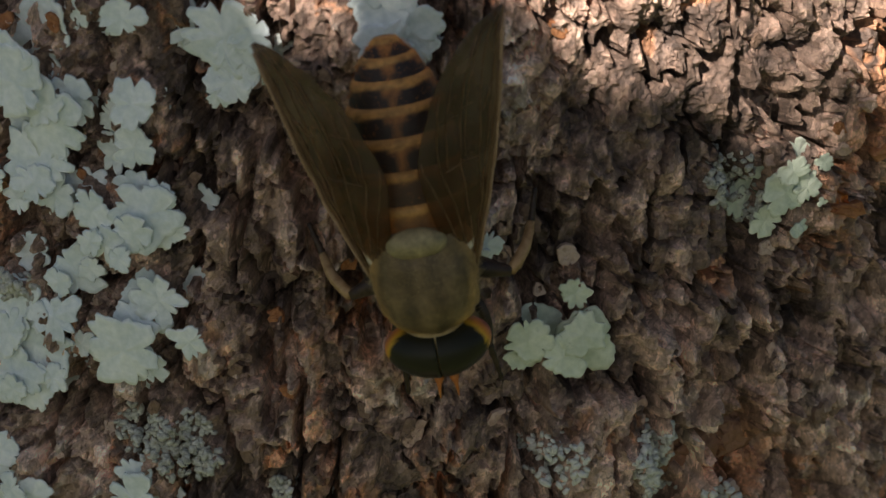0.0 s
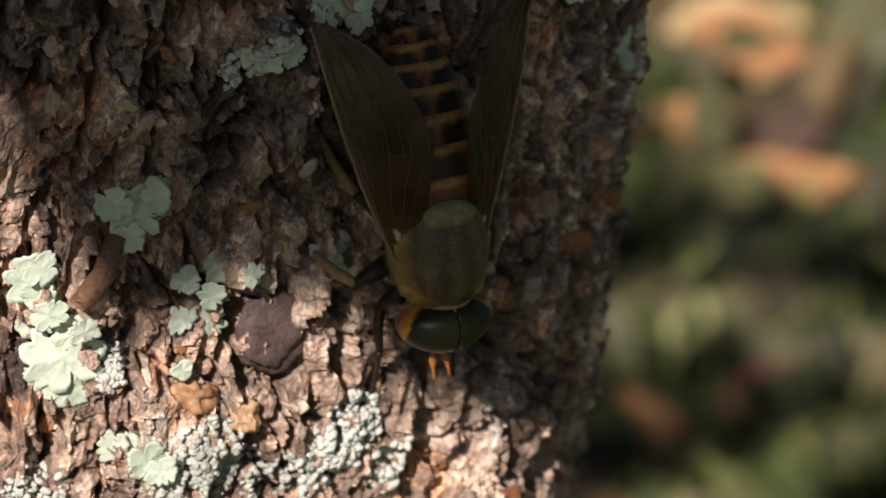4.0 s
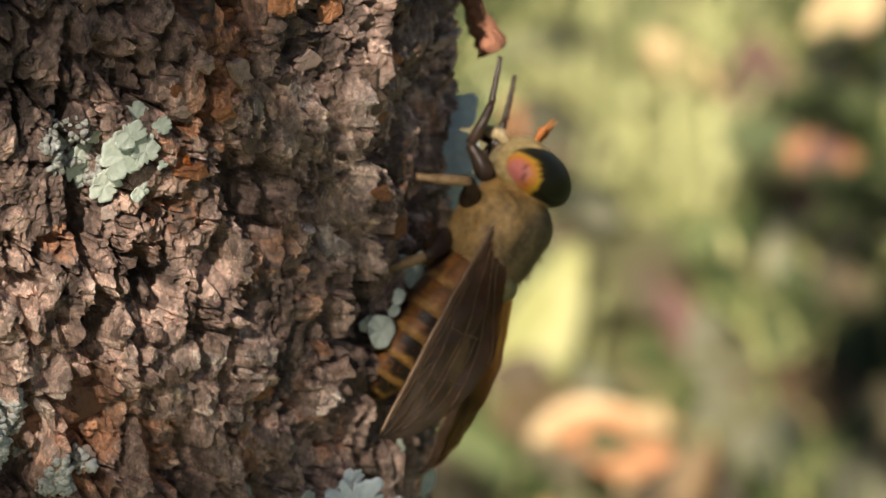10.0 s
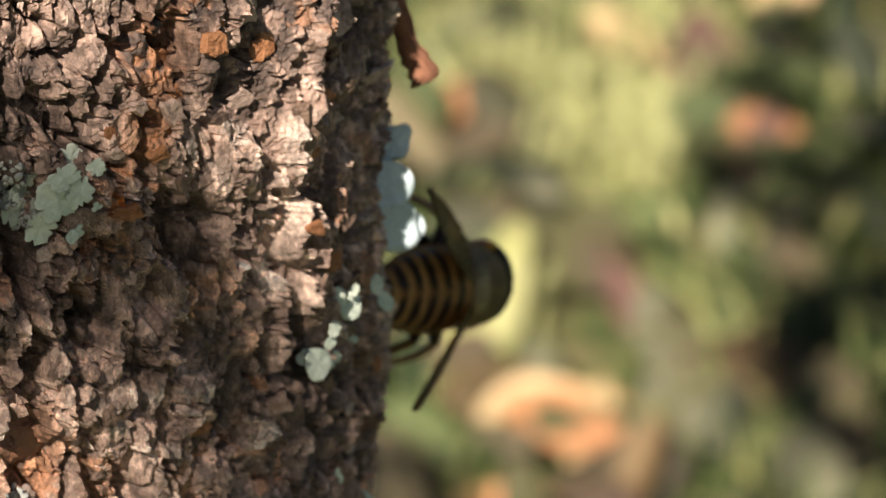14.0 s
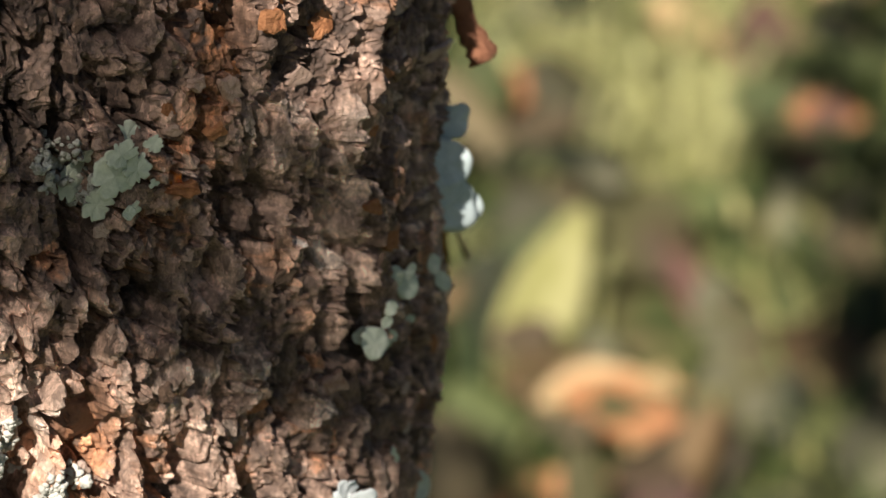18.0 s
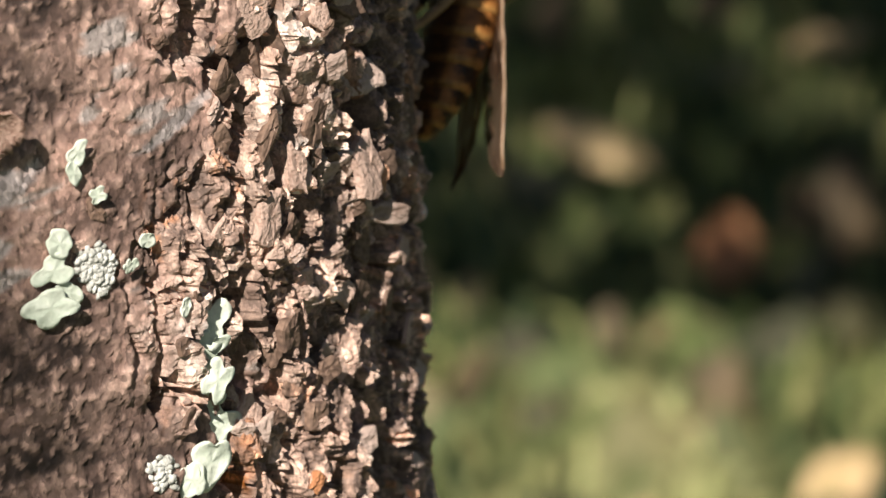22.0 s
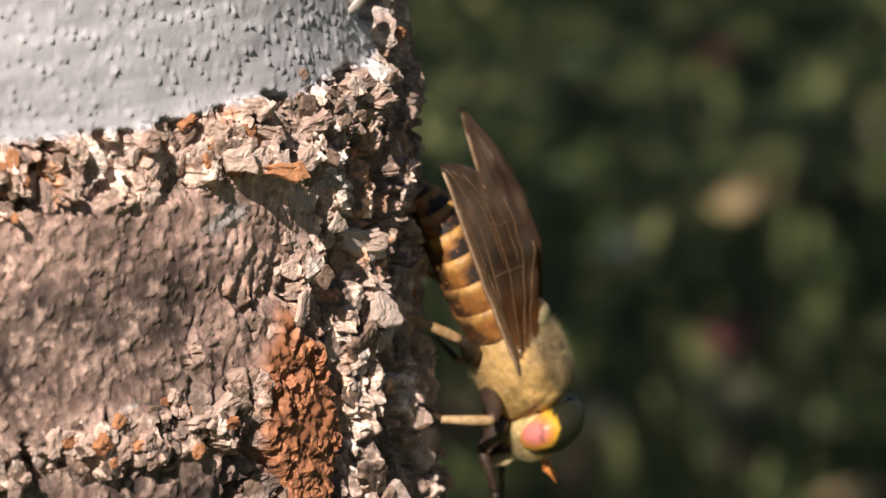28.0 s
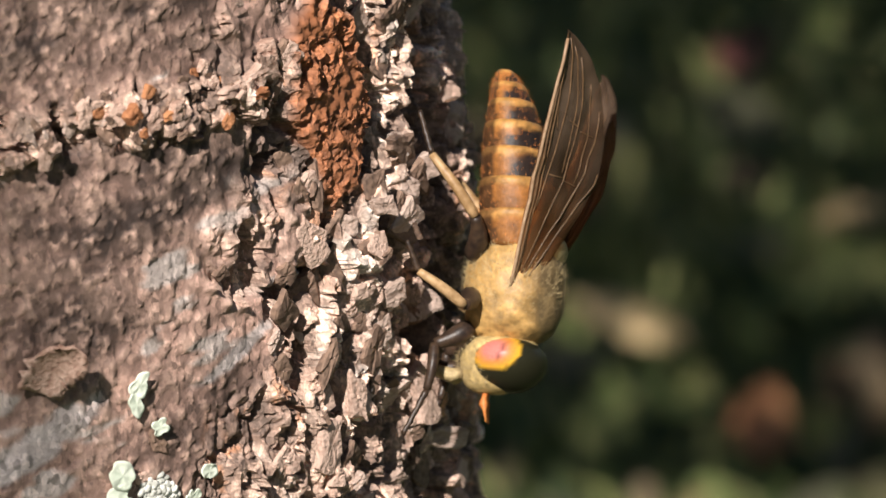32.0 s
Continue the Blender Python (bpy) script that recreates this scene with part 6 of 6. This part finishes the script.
def motions():
    walk(horsefly, [
        (0, stance(0.00285, -0.05842, 0.50087, (0.171, -0.039, -0.984), (-0.028, -0.999, 0.034))),
        (0.5, stance(0.00745, -0.05843, 0.49769, (0.310, 0.044, -0.950), (0.074, -0.997, -0.023))),
        (1, stance(0.01351, -0.05644, 0.48755, (0.471, 0.116, -0.874), (0.139, -0.989, -0.057))),
        (1.5, stance(0.02137, -0.05482, 0.48299, (0.518, 0.148, -0.843), (0.234, -0.972, -0.026))),
        (2, stance(0.02469, -0.05221, 0.47342, (0.447, 0.138, -0.884), (0.330, -0.944, 0.020))),
        (2.5, stance(0.02357, -0.05105, 0.46630, (0.319, 0.096, -0.943), (0.363, -0.931, 0.028))),
        (3, stance(0.02699, -0.04990, 0.45970, (0.221, 0.054, -0.974), (0.387, -0.921, 0.036))),
        (3.5, stance(0.02788, -0.04845, 0.45667, (0.159, -0.096, -0.983), (0.336, -0.930, 0.146))),
        (4, stance(0.02985, -0.04700, 0.44809, (0.088, -0.252, -0.964), (0.374, -0.888, 0.266))),
        (4.5, stance(0.03075, -0.04647, 0.44167, (0.312, -0.222, -0.924), (0.354, -0.875, 0.330))),
        (5, stance(0.03259, -0.04533, 0.44270, (0.549, 0.454, -0.702), (0.637, -0.771, -0.000))),
        (5.5, stance(0.03423, -0.04394, 0.44373, (0.744, 0.660, -0.105), (0.664, -0.748, -0.000))),
        (6, stance(0.03557, -0.04224, 0.44476, (0.611, 0.582, 0.537), (0.690, -0.724, -0.000))),
        (6.5, stance(0.03667, -0.04033, 0.44580, (0.466, -0.029, 0.885), (0.774, -0.471, -0.423))),
        (7, stance(0.03755, -0.03980, 0.45076, (0.439, -0.081, 0.895), (0.794, -0.431, -0.429))),
        (7.5, stance(0.03834, -0.03907, 0.45731, (0.479, 0.147, 0.865), (0.805, -0.467, -0.366))),
        (8, stance(0.04180, -0.03834, 0.46784, (0.504, 0.359, 0.786), (0.861, -0.277, -0.426))),
        (8.5, stance(0.04586, -0.02953, 0.47752, (0.496, 0.202, 0.844), (0.828, -0.402, -0.390))),
        (9, stance(0.04964, -0.02672, 0.48265, (0.458, 0.044, 0.888), (0.766, -0.527, -0.369))),
        (9.5, stance(0.05211, -0.02387, 0.48471, (0.581, 0.156, 0.799), (0.736, -0.520, -0.433))),
        (10, stance(0.05344, -0.02101, 0.48505, (0.594, 0.323, 0.737), (0.767, -0.502, -0.399))),
        (10.5, stance(0.05624, -0.01304, 0.48543, (0.608, 0.385, 0.695), (0.773, -0.487, -0.406))),
        (11, stance(0.05811, -0.00506, 0.48435, (0.545, 0.557, 0.627), (0.834, -0.440, -0.333))),
        (11.5, stance(0.05836, 0.00428, 0.47796, (0.539, 0.772, 0.337), (0.829, -0.556, -0.051))),
        (12, stance(0.05964, 0.01063, 0.47523, (0.506, 0.853, 0.126), (0.862, -0.502, -0.070))),
        (12.5, stance(0.06120, 0.01352, 0.47357, (0.500, 0.842, -0.200), (0.865, -0.473, 0.170))),
        (13, stance(0.06042, 0.01342, 0.47177, (0.424, 0.865, -0.267), (0.901, -0.434, 0.026))),
        (13.5, stance(0.06045, 0.01517, 0.46623, (0.481, 0.814, -0.327), (0.869, -0.491, 0.057))),
        (14.5, stance(0.05579, 0.01868, 0.46842, (0.264, 0.908, -0.327), (0.962, -0.272, 0.020))),
        (15.5, stance(0.05292, 0.02219, 0.47112, (-0.047, 0.927, -0.371), (0.999, 0.034, -0.041))),
        (16, stance(0.05279, 0.02194, 0.47071, (-0.046, 0.925, -0.377), (0.999, 0.040, -0.023))),
        (16.5, stance(0.05214, 0.02205, 0.47070, (-0.096, 0.985, -0.140), (0.993, 0.086, -0.076))),
        (17, stance(0.05116, 0.02217, 0.47275, (-0.126, 0.990, 0.059), (0.984, 0.132, -0.117))),
        (17.5, stance(0.04818, 0.03096, 0.46975, (-0.309, 0.944, 0.116), (0.951, 0.309, 0.023))),
        (18, stance(0.04832, 0.03176, 0.47458, (-0.200, 0.729, 0.655), (0.968, 0.250, 0.017))),
        (18.5, stance(0.05101, 0.02885, 0.48437, (-0.056, 0.648, 0.759), (0.998, 0.035, 0.043))),
        (19, stance(0.05333, 0.02194, 0.49154, (0.135, 0.456, 0.880), (0.963, 0.147, -0.224))),
        (19.5, stance(0.05528, 0.01237, 0.49375, (0.317, 0.474, 0.821), (0.883, 0.169, -0.438))),
        (20, stance(0.05835, 0.01280, 0.49692, (0.392, 0.588, 0.707), (0.785, 0.186, -0.591))),
        (20.5, stance(0.06020, 0.01257, 0.50353, (0.381, 0.539, 0.751), (0.822, 0.176, -0.542))),
        (21, stance(0.05970, 0.01234, 0.51657, (0.364, 0.484, 0.796), (0.855, 0.166, -0.492))),
        (21.5, stance(0.05842, 0.01210, 0.53259, (0.275, 0.450, 0.849), (0.913, 0.155, -0.378))),
        (22, stance(0.05707, 0.01185, 0.54854, (0.216, 0.406, 0.888), (0.949, 0.126, -0.288))),
        (22.5, stance(0.05816, 0.01163, 0.55048, (0.251, 0.246, 0.936), (0.959, 0.070, -0.276))),
        (23, stance(0.05787, 0.01141, 0.55535, (0.233, 0.087, 0.968), (0.972, 0.011, -0.235))),
        (23.5, stance(0.05775, 0.01230, 0.56465, (0.247, 0.151, 0.957), (0.969, -0.007, -0.249))),
        (24, stance(0.05764, 0.01619, 0.57079, (0.260, 0.221, 0.940), (0.965, -0.022, -0.262))),
        (24.5, stance(0.05715, 0.01902, 0.57578, (0.241, 0.211, 0.947), (0.967, 0.027, -0.252))),
        (25, stance(0.05670, 0.02086, 0.58386, (0.259, 0.184, 0.948), (0.959, 0.071, -0.276))),
        (25.5, stance(0.05417, 0.02219, 0.59029, (0.187, 0.167, 0.968), (0.967, 0.144, -0.212))),
        (26, stance(0.05639, 0.01545, 0.58586, (-0.190, 0.730, 0.657), (0.968, 0.252, -0.000))),
        (26.5, stance(0.05724, 0.00864, 0.58143, (-0.143, 0.989, -0.045), (0.990, 0.143, 0.000))),
        (27, stance(0.05631, 0.00193, 0.57700, (-0.023, 0.691, -0.723), (0.999, 0.033, 0.000))),
        (27.5, stance(0.05468, -0.00450, 0.57257, (0.430, -0.033, -0.902), (0.879, -0.215, 0.426))),
        (28, stance(0.05678, -0.00518, 0.56237, (0.420, 0.003, -0.908), (0.894, -0.174, 0.413))),
        (28.5, stance(0.05648, -0.00894, 0.55706, (0.345, -0.217, -0.913), (0.938, 0.046, 0.343))),
        (29, stance(0.05588, -0.01269, 0.55078, (0.215, -0.409, -0.887), (0.954, -0.106, 0.281))),
        (29.5, stance(0.05447, -0.01553, 0.54994, (0.135, -0.444, -0.886), (0.961, -0.158, 0.226))),
        (30, stance(0.05331, -0.01837, 0.54955, (0.092, -0.477, -0.874), (0.958, -0.199, 0.209))),
        (30.5, stance(0.05345, -0.01982, 0.54900, (-0.053, -0.406, -0.912), (0.965, -0.257, 0.059))),
        (31, stance(0.05302, -0.02127, 0.54840, (-0.059, -0.365, -0.929), (0.969, -0.244, 0.034))),
        (31.5, stance(0.05295, -0.02193, 0.54890, (-0.067, -0.383, -0.921), (0.971, -0.236, 0.027))),
        (32, stance(0.05277, -0.02259, 0.54858, (-0.097, -0.395, -0.914), (0.971, -0.238, -0.000))),
    ])
    for s, wing in wings.items():
        walk(wing, [(t, wing_pose(s, rise, roof, spread)) for t, rise, roof, spread in
                    ((0, 6, 38, 15), (4.5, 4, 38, 16), (6.5, 3, 46, 8), (8, 2, 46, 14), (9, 5, 46, 13), (10, 10, 46, 17), (11, 12, 42, 21), (12, 11, 25, 16), (13.5, 10, 27, 17),
                     (15.5, 4, 34, 18), (16.5, 4, 30, 17), (17.5, 4, 34, 13), (19, 6, 8, 13), (20.5, 8, 8, 8), (22.5, 10, 8, 9), (25.5, 11, 8, 11), (27.5, 7, 44, 15), (29, 7, 46, 12), (30, 9, 47, 13), (31, 11, 46, 16), (32, 12, 46, 18))])
    # The added shade casters slide about to carry their shade over the bark.
    walk(bark_shade, [(t, Matrix.Translation(bark_shade_home + (SUNUP * (edge + 40) + ACROSS * side) * MM)) for t, edge, side in
                      ((0, -96, 0), (0.7, -70, 0), (2, -66, 2), (3, -65, 19), (4, -68, 40), (4.5, -68, 34), (6.5, -69, 2), (7, -69, 2), (8, -77, 0), (8.5, -92, 0), (9, -150, 0), (32, -150, 0))])
    walk(thin_shade, [(t, Matrix.Translation(thin_shade_home + SUNUP * h * MM)) for t, h in
                      ((0, 150), (7.8, 150), (8.5, -8), (9, -8), (9.5, -20), (10, -64), (11, -76), (16.6, -76), (17, -77), (17.3, -98), (18, -112), (18.5, -100), (19, -76), (19.5, -69), (20, -68), (20.5, -100), (21, -170), (32, -170))])
    walk(side_shade, [(t, Matrix.Translation(side_shade_home + (ACROSS * side + SUNUP * h) * MM)) for t, side, h in
                      ((0, 24, -170), (9, 24, -170), (9.6, 32, -45), (10, 31, -18), (11, 26, -5), (12, 25, -4), (13, 25, -60), (13.5, 25, -110), (16.5, 10, -110), (17, 0, -60), (17.3, 0, -24), (17.6, 0, -18), (18, 0, -19), (18.5, 0, -22), (19, 0, -17),
                       (19.5, 12, 0), (20, 22, 14), (20.5, 24, 12), (21.2, 24, -60), (22, 24, -170), (32, 24, -170))])


motions()
